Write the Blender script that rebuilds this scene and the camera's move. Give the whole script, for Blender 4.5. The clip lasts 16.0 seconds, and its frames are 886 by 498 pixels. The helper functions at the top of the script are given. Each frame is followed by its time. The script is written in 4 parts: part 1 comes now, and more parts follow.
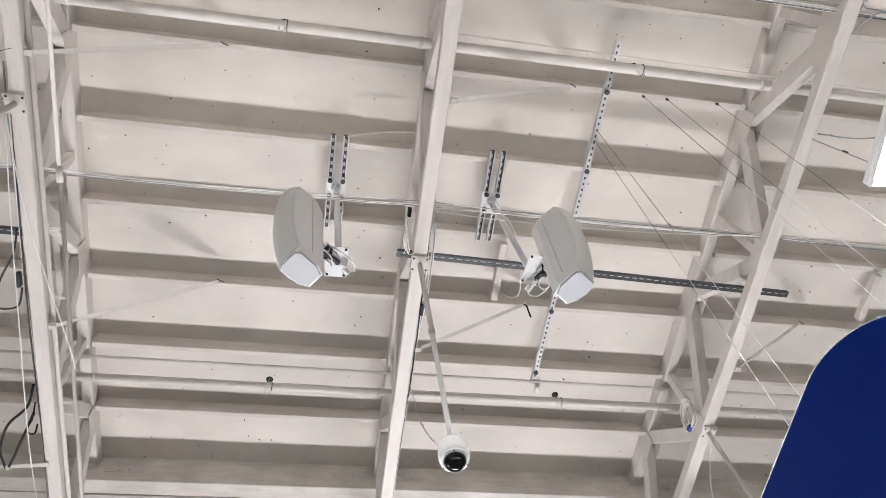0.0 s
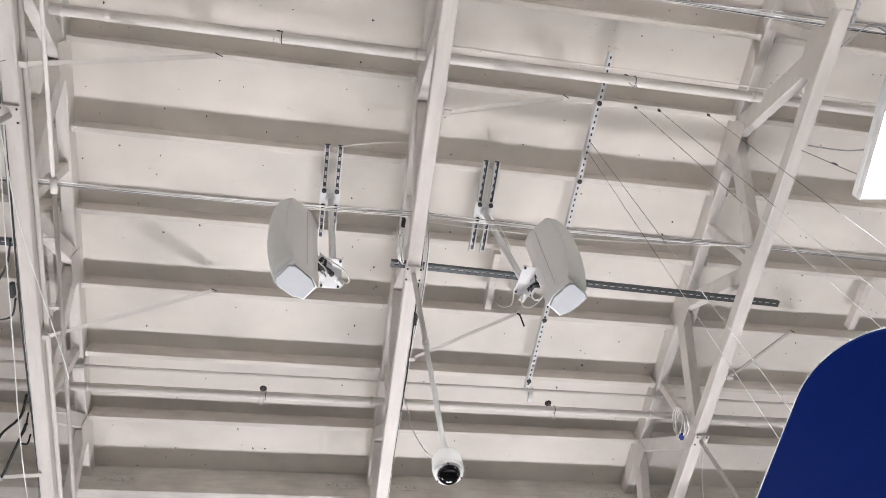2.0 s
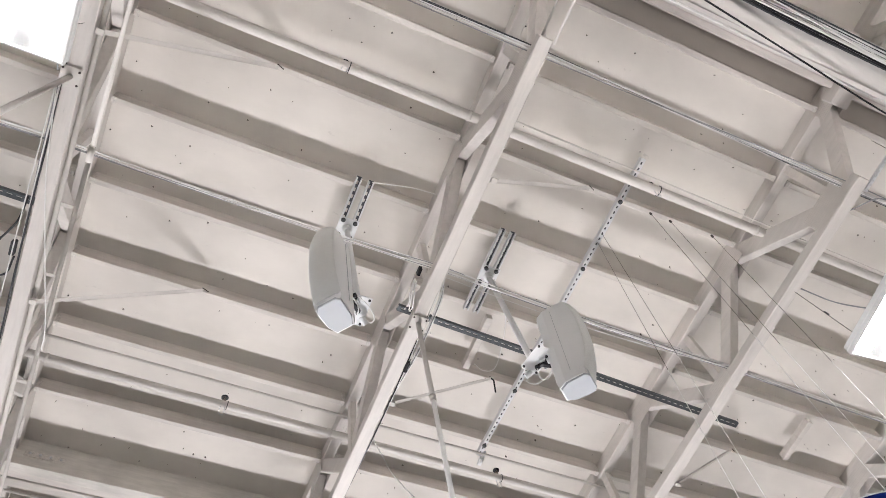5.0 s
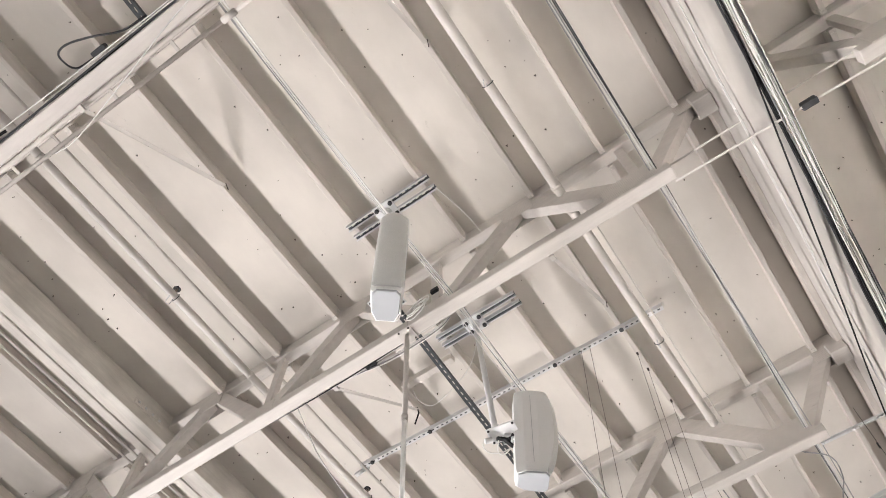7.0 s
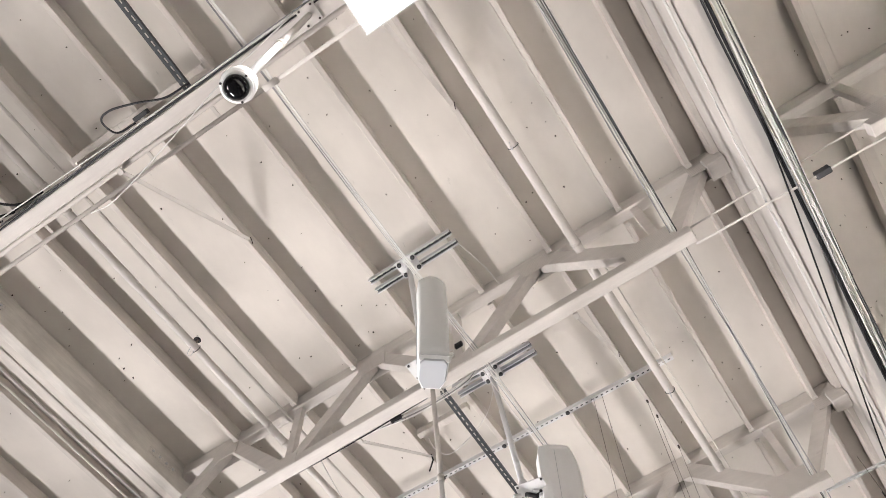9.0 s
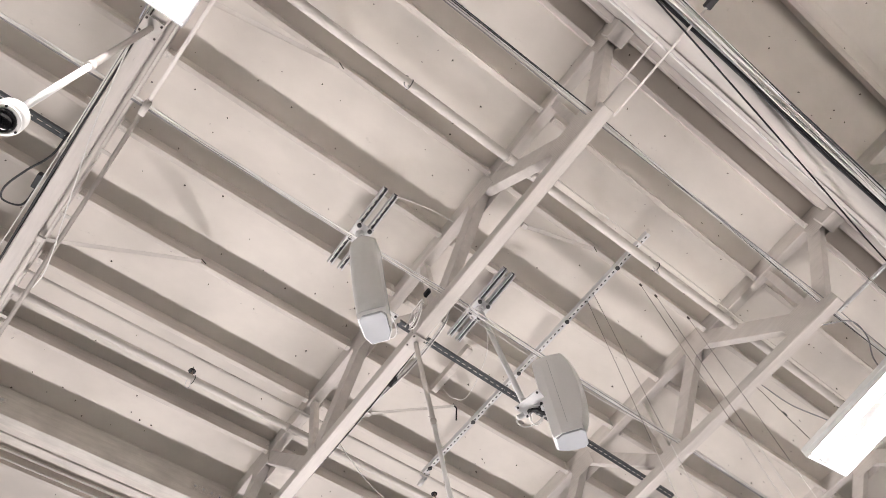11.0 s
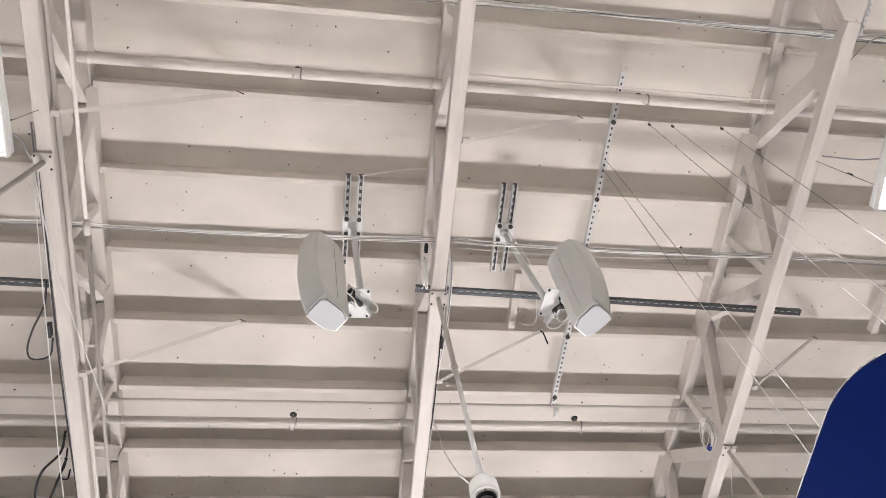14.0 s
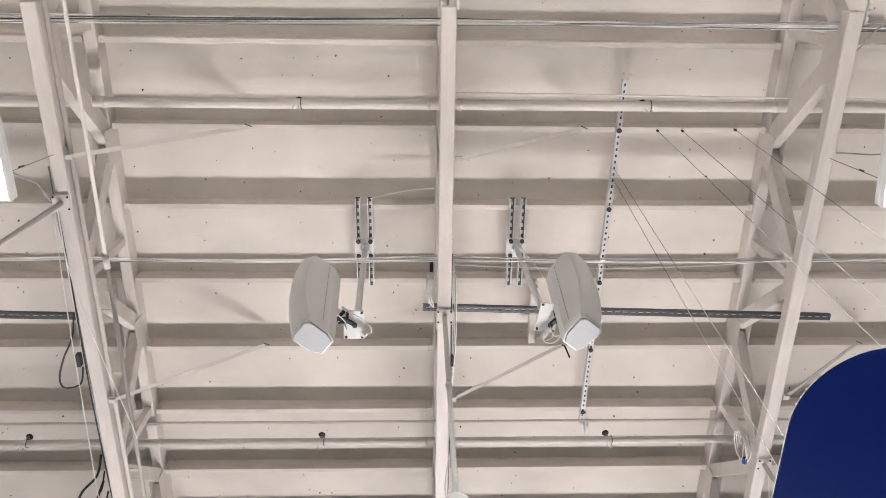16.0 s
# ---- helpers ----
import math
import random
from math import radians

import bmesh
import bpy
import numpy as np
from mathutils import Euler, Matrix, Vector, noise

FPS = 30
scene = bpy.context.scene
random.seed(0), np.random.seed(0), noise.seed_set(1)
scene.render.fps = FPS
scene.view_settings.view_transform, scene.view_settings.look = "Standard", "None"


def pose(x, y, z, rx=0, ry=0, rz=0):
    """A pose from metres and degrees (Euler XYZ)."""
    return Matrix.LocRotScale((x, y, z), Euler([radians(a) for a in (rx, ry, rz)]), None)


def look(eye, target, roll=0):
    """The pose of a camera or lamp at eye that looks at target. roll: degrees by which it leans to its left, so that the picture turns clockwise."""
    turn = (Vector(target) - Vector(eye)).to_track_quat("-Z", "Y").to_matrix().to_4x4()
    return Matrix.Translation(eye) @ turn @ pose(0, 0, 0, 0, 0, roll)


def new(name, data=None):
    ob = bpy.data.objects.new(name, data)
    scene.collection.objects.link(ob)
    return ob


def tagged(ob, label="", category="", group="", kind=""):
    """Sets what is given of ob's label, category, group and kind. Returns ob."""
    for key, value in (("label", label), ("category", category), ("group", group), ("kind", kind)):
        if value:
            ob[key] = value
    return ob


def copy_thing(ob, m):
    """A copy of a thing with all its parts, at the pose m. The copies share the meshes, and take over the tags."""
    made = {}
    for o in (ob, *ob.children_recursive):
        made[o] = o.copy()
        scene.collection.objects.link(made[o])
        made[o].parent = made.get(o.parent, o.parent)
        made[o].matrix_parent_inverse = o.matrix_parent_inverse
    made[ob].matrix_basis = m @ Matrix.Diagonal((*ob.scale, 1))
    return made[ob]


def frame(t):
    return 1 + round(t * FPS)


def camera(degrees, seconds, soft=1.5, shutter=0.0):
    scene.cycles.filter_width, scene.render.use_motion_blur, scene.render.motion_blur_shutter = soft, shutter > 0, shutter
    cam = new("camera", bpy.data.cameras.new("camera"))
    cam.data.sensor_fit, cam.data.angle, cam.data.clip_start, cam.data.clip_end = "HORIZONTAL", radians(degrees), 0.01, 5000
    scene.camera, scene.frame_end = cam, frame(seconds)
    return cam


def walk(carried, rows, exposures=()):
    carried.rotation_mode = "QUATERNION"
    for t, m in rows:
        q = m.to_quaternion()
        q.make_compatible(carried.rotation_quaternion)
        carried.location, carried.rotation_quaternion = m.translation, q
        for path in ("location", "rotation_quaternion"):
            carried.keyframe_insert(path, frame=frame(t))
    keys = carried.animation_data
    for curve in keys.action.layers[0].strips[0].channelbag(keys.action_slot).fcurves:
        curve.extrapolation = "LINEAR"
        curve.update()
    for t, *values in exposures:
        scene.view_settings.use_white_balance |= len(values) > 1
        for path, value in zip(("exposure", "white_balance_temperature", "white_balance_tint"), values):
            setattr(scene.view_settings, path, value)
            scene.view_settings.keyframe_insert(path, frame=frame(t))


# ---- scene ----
cam = camera(61.5, 16.0, soft=0.9)
PATH = [
    (0, (0.257, -0.185, 1.551), (0.558, 0.621, 3.356), -13.9),
    (0.5, (0.222, -0.181, 1.556), (0.523, 0.62, 3.364), -14.0),
    (1, (0.241, -0.199, 1.558), (0.543, 0.598, 3.368), -14.4),
    (1.5, (0.259, -0.21, 1.552), (0.572, 0.581, 3.363), -15.4),
    (2, (0.247, -0.233, 1.548), (0.565, 0.561, 3.356), -15.1),
    (2.5, (0.187, -0.245, 1.546), (0.513, 0.562, 3.346), -14.5),
    (3, (0.149, -0.255, 1.54), (0.487, 0.553, 3.338), -14.8),
    (3.5, (0.05, -0.26, 1.553), (0.418, 0.533, 3.352), -16.1),
    (4, (-0.095, -0.267, 1.563), (0.319, 0.476, 3.373), -18.0),
    (4.5, (-0.251, -0.266, 1.556), (0.206, 0.425, 3.376), -18.2),
    (4.7, (-0.323, -0.254, 1.563), (0.155, 0.416, 3.386), -18.0),
    (6.8, (-1.131, 0.196, 1.669), (-0.46, 0.679, 3.49), -1.6),
    (7, (-1.212, 0.247, 1.672), (-0.515, 0.716, 3.487), -0.8),
    (7.5, (-1.399, 0.378, 1.666), (-0.701, 0.795, 3.494), 1.3),
    (8, (-1.554, 0.467, 1.669), (-0.87, 0.853, 3.509), 1.1),
    (8.5, (-1.685, 0.463, 1.673), (-0.989, 0.836, 3.511), -2.9),
    (8.7, (-1.694, 0.445, 1.678), (-0.992, 0.816, 3.514), -4.3),
    (10.8, (-1.228, 0.062, 1.608), (-0.527, 0.534, 3.42), -17.5),
    (11, (-1.15, 0.01, 1.595), (-0.45, 0.519, 3.398), -17.8),
    (11.5, (-0.896, -0.092, 1.579), (-0.243, 0.502, 3.374), -18.0),
    (12, (-0.645, -0.21, 1.548), (-0.059, 0.461, 3.339), -17.5),
    (12.5, (-0.421, -0.249, 1.561), (0.098, 0.464, 3.356), -17.8),
    (13, (-0.181, -0.328, 1.531), (0.234, 0.418, 3.339), -15.9),
    (13.5, (-0.001, -0.335, 1.512), (0.333, 0.423, 3.332), -15.7),
    (14, (0.162, -0.346, 1.507), (0.443, 0.425, 3.33), -15.8),
    (14.5, (0.331, -0.357, 1.487), (0.567, 0.432, 3.31), -14.3),
    (15, (0.474, -0.332, 1.476), (0.657, 0.47, 3.299), -11.1),
    (15.5, (0.631, -0.369, 1.447), (0.713, 0.406, 3.289), -5.1),
    (16, (0.683, -0.411, 1.443), (0.749, 0.335, 3.297), -4.6),
]
EXPOSURES = [(0, 0, 6150, 10), (4.7, 0, 6150, 10), (7, 0.1, 6450, 10), (8.7, 0.1, 6450, 10.5), (11, 0, 6500, 13), (13.5, 0, 6450, 12), (16, -0.05, 6450, 11.5)]
walk(cam, [(t, look(eye, target, roll)) for t, eye, target, roll in PATH], EXPOSURES)
LAMP, BACK_FILL, ADDED_EAST, ADDED_WEST = 80.0, 960.0, 1720.0, 680.0

# ---------------------------------------------------------------- light
world = bpy.data.worlds.new("world")
world.use_nodes = True
world.node_tree.nodes["Background"].inputs[0].default_value = (1.0, 0.96, 0.92, 1)
world.node_tree.nodes["Background"].inputs[1].default_value = 0.02
scene.world = world


# ---------------------------------------------------------------- materials
def material(name, colour, rough=0.5, metal=0.0, grain=0.06, scale=6.0, stain=0.1, stain_scale=1.2,
             bump=0.15, stretch=(1, 1, 1), spec=0.4, scuffs=0.0):
    """Painted or bare surface: fine grain, broad stains, light relief."""
    m = bpy.data.materials.new(name)
    m.use_nodes = True
    n, l = m.node_tree.nodes, m.node_tree.links
    b = n["Principled BSDF"]
    b.inputs["Roughness"].default_value = rough
    b.inputs["Metallic"].default_value = metal
    b.inputs["Specular IOR Level"].default_value = spec
    co = n.new("ShaderNodeTexCoord")
    info = n.new("ShaderNodeObjectInfo")
    mp = n.new("ShaderNodeMapping")
    mp.inputs["Scale"].default_value = stretch
    off = n.new("ShaderNodeVectorMath")
    off.operation = "MULTIPLY_ADD"
    off.inputs[1].default_value = (17.0, 23.0, 31.0)
    l.new(info.outputs["Random"], off.inputs[0])
    l.new(co.outputs["Object"], off.inputs[2])
    l.new(off.outputs[0], mp.inputs["Vector"])
    fine = n.new("ShaderNodeTexNoise")
    fine.inputs["Scale"].default_value = scale
    fine.inputs["Detail"].default_value = 8
    fine.inputs["Roughness"].default_value = 0.65
    broad = n.new("ShaderNodeTexNoise")
    broad.inputs["Scale"].default_value = stain_scale
    broad.inputs["Detail"].default_value = 4
    l.new(mp.outputs[0], fine.inputs["Vector"])
    l.new(off.outputs[0], broad.inputs["Vector"])

    def ramp(src, lo, hi, a, c):
        r = n.new("ShaderNodeMapRange")
        r.inputs["From Min"].default_value, r.inputs["From Max"].default_value = lo, hi
        r.inputs["To Min"].default_value, r.inputs["To Max"].default_value = a, c
        l.new(src, r.inputs["Value"])
        return r.outputs[0]

    f = ramp(fine.outputs[0], 0.3, 0.7, 1 - grain, 1 + grain * 0.5)
    s = ramp(broad.outputs[0], 0.35, 0.65, 1 - stain, 1.0)
    v = ramp(info.outputs["Random"], 0, 1, 0.965, 1.02)
    mul = n.new("ShaderNodeMath")
    mul.operation = "MULTIPLY"
    l.new(f, mul.inputs[0])
    l.new(s, mul.inputs[1])
    mul2 = n.new("ShaderNodeMath")
    mul2.operation = "MULTIPLY"
    l.new(mul.outputs[0], mul2.inputs[0])
    l.new(v, mul2.inputs[1])
    if scuffs:
        marks = n.new("ShaderNodeTexNoise")
        marks.inputs["Scale"].default_value = 7.0
        marks.inputs["Detail"].default_value = 5
        marks.inputs["Roughness"].default_value = 0.75
        l.new(mp.outputs[0], marks.inputs["Vector"])
        worn = ramp(marks.outputs[0], 0.66, 0.74, 1.0, 1.0 - scuffs)
        mul3 = n.new("ShaderNodeMath")
        mul3.operation = "MULTIPLY"
        l.new(mul2.outputs[0], mul3.inputs[0])
        l.new(worn, mul3.inputs[1])
        mul2 = mul3
    hue = n.new("ShaderNodeVectorMath")
    hue.operation = "SCALE"
    hue.inputs[0].default_value = colour
    l.new(mul2.outputs[0], hue.inputs["Scale"])
    l.new(hue.outputs[0], b.inputs["Base Color"])
    if bump:
        bp = n.new("ShaderNodeBump")
        bp.inputs["Strength"].default_value = bump
        bp.inputs["Distance"].default_value = 0.004
        l.new(fine.outputs[0], bp.inputs["Height"])
        l.new(bp.outputs[0], b.inputs["Normal"])
        l.new(ramp(fine.outputs[0], 0.3, 0.7, rough * 0.85, min(1, rough * 1.15)), b.inputs["Roughness"])
    return m


TIMBER = (0.655, 0.612, 0.57)
deck_paint = material("deck_paint", (0.69, 0.65, 0.604), 0.75, grain=0.05, scale=3.0, stain=0.14, stain_scale=1.3,
                      bump=0.15, stretch=(0.8, 1.6, 1.6), scuffs=0.16)
timber_paint = material("timber_paint", TIMBER, 0.6, grain=0.16, scale=5.0, stain=0.10, stain_scale=1.6, bump=0.3,
                        stretch=(0.6, 4.0, 4.0), scuffs=0.40)
chord_paint = material("chord_paint", (0.66, 0.622, 0.588), 0.55, grain=0.11, scale=5.0, stain=0.1, stain_scale=1.5,
                       bump=0.4, stretch=(4.0, 0.6, 4.0), scuffs=0.35)
worn_paint = material("worn_beam_paint", (0.66, 0.63, 0.585), 0.6, grain=0.16, scale=7.0, stain=0.22, stain_scale=3.0,
                      bump=0.4, stretch=(0.5, 3.0, 3.0), scuffs=0.45)
plate_paint = material("plate_paint", (0.66, 0.625, 0.585), 0.45, grain=0.3, scale=60.0, stain=0.08, bump=0.8)
pipe_paint = material("pipe_paint", (0.62, 0.588, 0.555), 0.85, grain=0.06, scale=9.0, stain=0.1, bump=0.1, spec=0.08)
white_metal = material("white_metal", (0.70, 0.705, 0.71), 0.45, grain=0.03, scale=20.0, stain=0.04, bump=0.05)
speaker_white = material("speaker_white", (0.89, 0.895, 0.895), 0.5, grain=0.02, scale=90.0, stain=0.02, bump=0.15)
speaker_cap = material("speaker_cap", (0.46, 0.48, 0.505), 0.45, grain=0.02, scale=40.0, stain=0.03, bump=0.05)
grille_white = material("grille_cloth", (0.84, 0.85, 0.835), 0.7, grain=0.14, scale=320.0, stain=0.03, bump=0.7)
galvanised = material("galvanised_steel", (0.12, 0.13, 0.14), 0.45, 0.7, grain=0.2, scale=30.0, stain=0.15, bump=0.1)
bright_steel = material("zinc_steel", (0.62, 0.63, 0.65), 0.4, 0.75, grain=0.1, scale=30.0, stain=0.1, bump=0.1)
# Darker copy of the strut steel: shade inside the channels, put into colour.
strut_shade = material("shaded_strut_steel", (0.09, 0.095, 0.11), 0.6, 0.3, grain=0.1, stain=0.1)
black_plastic = material("black_plastic", (0.016, 0.016, 0.018), 0.55, grain=0.1, stain=0.1, bump=0.05, spec=0.2)
dark_grey = material("dark_grey_rubber", (0.055, 0.056, 0.06), 0.65, grain=0.1, stain=0.1, bump=0.05, spec=0.2)
grey_cable = material("grey_cable", (0.30, 0.30, 0.31), 0.75, grain=0.08, stain=0.1, bump=0.0, spec=0.15)
white_cable = material("white_cable", (0.80, 0.79, 0.77), 0.75, grain=0.05, stain=0.1, bump=0.0, spec=0.15)
steel_wire = material("steel_wire", (0.10, 0.095, 0.09), 0.5, 0.5, grain=0.1, stain=0.1, bump=0.0)
# White for the lower half of the sign wires: lamp light put into colour.
lit_wire_white = material("lit_wire_white", (0.82, 0.81, 0.79), 0.6, grain=0.05, stain=0.05, bump=0.0)
sign_blue = material("sign_blue_vinyl", (0.0028, 0.0115, 0.088), 0.34, grain=0.08, scale=2.0, stain=0.12, stain_scale=0.8,
                     bump=0.03, spec=0.12)
sign_trim = material("sign_trim", (0.8, 0.8, 0.78), 0.5, grain=0.05, stain=0.05)
blue_knob = material("blue_plastic", (0.015, 0.03, 0.20), 0.4, grain=0.03, stain=0.03, bump=0.0)
brass = material("sprinkler_bronze", (0.2, 0.16, 0.13), 0.45, 0.7, grain=0.1, stain=0.1)
rust = material("nail_steel", (0.07, 0.055, 0.05), 0.7, 0.3, grain=0.2, stain=0.2, bump=0.0)
floor_mat = material("pale_bounce_floor", (0.78, 0.745, 0.70), 0.35, grain=0.06, scale=4.0, stain=0.12, stain_scale=0.5)
dark_floor_mat = material("carpet", (0.028, 0.027, 0.026), 0.95, grain=0.2, scale=80.0, stain=0.1)
wall_mat = material("wall_paint", (0.055, 0.054, 0.052), 0.7, grain=0.04, stain=0.06)
housing_mat = material("lamp_housing", (0.8, 0.8, 0.8), 0.4, grain=0.02, stain=0.03)

def toothed(m):
    """Rows of punched slots in a plate material."""
    n, l = m.node_tree.nodes, m.node_tree.links
    b = n["Principled BSDF"]
    co = n.new("ShaderNodeTexCoord")
    sep = n.new("ShaderNodeSeparateXYZ")
    l.new(co.outputs["Object"], sep.inputs[0])
    waves = []
    for axis, pitch in (("Y", 0.0125), ("Z", 0.022)):
        w = n.new("ShaderNodeMath")
        w.operation = "MULTIPLY"
        w.inputs[1].default_value = math.tau / pitch
        l.new(sep.outputs[axis], w.inputs[0])
        s = n.new("ShaderNodeMath")
        s.operation = "SINE"
        l.new(w.outputs[0], s.inputs[0])
        g = n.new("ShaderNodeMath")
        g.operation = "GREATER_THAN"
        g.inputs[1].default_value = 0.25
        l.new(s.outputs[0], g.inputs[0])
        waves.append(g)
    both = n.new("ShaderNodeMath")
    both.operation = "MULTIPLY"
    l.new(waves[0].outputs[0], both.inputs[0])
    l.new(waves[1].outputs[0], both.inputs[1])
    mix = n.new("ShaderNodeMixRGB")
    mix.inputs["Color2"].default_value = (0.55, 0.52, 0.485, 1)
    source = b.inputs["Base Color"].links[0].from_socket
    l.new(both.outputs[0], mix.inputs["Fac"])
    l.new(source, mix.inputs["Color1"])
    l.new(mix.outputs[0], b.inputs["Base Color"])
    return m


tooth_plate = toothed(material("toothed_plate", (0.65, 0.61, 0.575), 0.45, grain=0.08, scale=12.0, stain=0.08, bump=0.1))

dome_white = material("dome_white", (0.85, 0.85, 0.84), 0.4, grain=0.02, scale=20.0, stain=0.03, bump=0.03)

dome_glass = bpy.data.materials.new("smoked_dome")
dome_glass.use_nodes = True
_b = dome_glass.node_tree.nodes["Principled BSDF"]
_b.inputs["Base Color"].default_value = (0.006, 0.006, 0.007, 1)
_b.inputs["Roughness"].default_value = 0.04
_b.inputs["Specular IOR Level"].default_value = 0.28


def glow(name, strength):
    m = bpy.data.materials.new(name)
    m.use_nodes = True
    p = m.node_tree.nodes["Principled BSDF"]
    p.inputs["Base Color"].default_value = (0.9, 0.9, 0.9, 1)
    p.inputs["Emission Color"].default_value = (1.0, 0.96, 0.94, 1)
    p.inputs["Emission Strength"].default_value = strength
    return m


lamp_glow = glow("lamp_glow", LAMP)
# Much stronger glow for the unseen back row, added as fill from -Y.
fill_glow = glow("fill_lamp_glow", BACK_FILL)

clear_glass = bpy.data.materials.new("clear_glass")
clear_glass.use_nodes = True
_g = clear_glass.node_tree.nodes["Principled BSDF"]
_g.inputs["Base Color"].default_value = (0.95, 0.97, 0.96, 1)
_g.inputs["Roughness"].default_value = 0.02
_g.inputs["Transmission Weight"].default_value = 1.0


# ---------------------------------------------------------------- mesh tools
def part(name, bm, mat, parent=None, label="", smooth=False, at=None):
    """Links a bmesh as one mesh object, under parent where there is one."""
    me = bpy.data.meshes.new(name)
    bmesh.ops.recalc_face_normals(bm, faces=bm.faces)
    if smooth:
        for f in bm.faces:
            f.smooth = True
    bm.to_mesh(me)
    bm.free()
    me.materials.append(mat)
    ob = new(name, me)
    if at is not None:
        ob.matrix_world = at
    if parent is not None:
        ob.parent = parent
    if label:
        tagged(ob, label)
    return ob


def thing(name, at, label, category, group="", kind=""):
    ob = new(name)
    ob.empty_display_size = 0.05
    ob.location = at
    return tagged(ob, label, category, group, kind)


def box(x0, x1, y0, y1, z0, z1, bevel=0.0, bm=None):
    bm = bm or bmesh.new()
    m = Matrix.Translation(((x0 + x1) / 2, (y0 + y1) / 2, (z0 + z1) / 2)) @ Matrix.Diagonal((x1 - x0, y1 - y0, z1 - z0, 1))
    g = bmesh.ops.create_cube(bm, size=1, matrix=m)
    if bevel:
        edges = list({e for v in g["verts"] for e in v.link_edges})
        bmesh.ops.bevel(bm, geom=edges, offset=bevel, segments=1, affect="EDGES")
    return bm


def bar(a, b, w, h, bevel=0.003, bm=None, up=(0, 0, 1)):
    """A straight timber from a to b, w wide and h deep."""
    bm = bm or bmesh.new()
    a, b = Vector(a), Vector(b)
    d = (b - a).normalized()
    side = d.cross(Vector(up))
    side = side.normalized() if side.length > 1e-4 else Vector((1, 0, 0))
    top = side.cross(d)
    rot = Matrix((side, d, top)).transposed().to_4x4()
    m = Matrix.Translation((a + b) / 2) @ rot @ Matrix.Diagonal((w, (b - a).length, h, 1))
    g = bmesh.ops.create_cube(bm, size=1, matrix=m)
    if bevel:
        edges = list({e for v in g["verts"] for e in v.link_edges})
        bmesh.ops.bevel(bm, geom=edges, offset=bevel, segments=1, affect="EDGES")
    return bm


def tube(points, r, sides=8, bm=None, caps=True):
    """A round bar or cable along points."""
    bm = bm or bmesh.new()
    pts = [Vector(p) for p in points]
    rings = []
    for i, p in enumerate(pts):
        d = (pts[min(i + 1, len(pts) - 1)] - pts[max(i - 1, 0)]).normalized()
        u = d.cross(Vector((0, 0, 1)))
        u = u.normalized() if u.length > 1e-3 else Vector((1, 0, 0))
        v = d.cross(u)
        rings.append([bm.verts.new(p + r * (math.cos(k * math.tau / sides) * u + math.sin(k * math.tau / sides) * v))
                      for k in range(sides)])
    for a, b in zip(rings, rings[1:]):
        for k in range(sides):
            bm.faces.new((a[k], a[(k + 1) % sides], b[(k + 1) % sides], b[k]))
    if caps:
        bm.faces.new(rings[0])
        bm.faces.new(rings[-1])
    return bm


def lathe(profile, sides=32, bm=None):
    """A turned body: (radius, z) pairs."""
    bm = bm or bmesh.new()
    rings = []
    for r, z in profile:
        rings.append([bm.verts.new((r * math.cos(k * math.tau / sides), r * math.sin(k * math.tau / sides), z))
                      for k in range(sides)])
    for a, b in zip(rings, rings[1:]):
        for k in range(sides):
            bm.faces.new((a[k], a[(k + 1) % sides], b[(k + 1) % sides], b[k]))
    bm.faces.new(rings[0])
    bm.faces.new(rings[-1])
    return bm


def curve_points(points, steps=6):
    """Points of a smooth line through the given ones."""
    p = [Vector(q) for q in points]
    p = [2 * p[0] - p[1]] + p + [2 * p[-1] - p[-2]]
    out = []
    for i in range(1, len(p) - 2):
        for k in range(steps):
            t = k / steps
            out.append(0.5 * (2 * p[i] + (p[i + 1] - p[i - 1]) * t + (2 * p[i - 1] - 5 * p[i] + 4 * p[i + 1] - p[i + 2]) * t * t
                              + (3 * p[i] - p[i - 1] - 3 * p[i + 1] + p[i + 2]) * t ** 3))
    return out + [p[-2]]


def sag(a, b, drop, steps=10):
    a, b = Vector(a), Vector(b)
    return [a.lerp(b, k / steps) - Vector((0, 0, drop * 4 * (k / steps) * (1 - k / steps))) for k in range(steps + 1)]


def cable(name, points, r, mat, label, sides=6, group=""):
    return tagged(part(name, tube(points, r, sides), mat, smooth=True), label, "cable", group)


# ---------------------------------------------------------------- the plan
TRUSS_X = [-6.59, -4.105, -1.592, 0.862, 3.328, 5.81, 8.29]
PURLIN_Y = [-0.39, 0.20, 0.805, 1.415, 2.03, 2.64, 3.245, 3.87, 5.09, 5.70, 6.31, 6.92, 7.53]
BACK_Y = [-0.97, -1.50, -2.11, -2.72, -3.33, -3.94, -4.55]
PURLIN_Z, DECK_Z = 6.84, 6.98
CHORD_Z0, CHORD_Z1 = 6.06, 6.148
TOP_Z = 6.835
GIRDER_Y0, GIRDER_Y1 = -0.80, -0.62

# ---------------------------------------------------------------- shell
# Unseen pale strip, added as a reflector under the back lamps.
tagged(part("floor", box(-24, 24, -8.0, -2.6, -0.2, 0.0), floor_mat), "unseen pale floor strip, added to bounce light upward", "floor", kind="structure")
# Rest of the unseen floor, near black to hold back bounce light.
for y0, y1 in ((-12, -8.003), (-2.597, 9.1)):
    tagged(part("carpet", box(-24, 24, y0, y1, -0.2, 0.0), dark_floor_mat), "unseen floor, kept near black to limit bounce light", "floor", kind="structure")
# Wall distance and opening height chosen for the shadow angle on the deck.
WALL_Y = 8.8
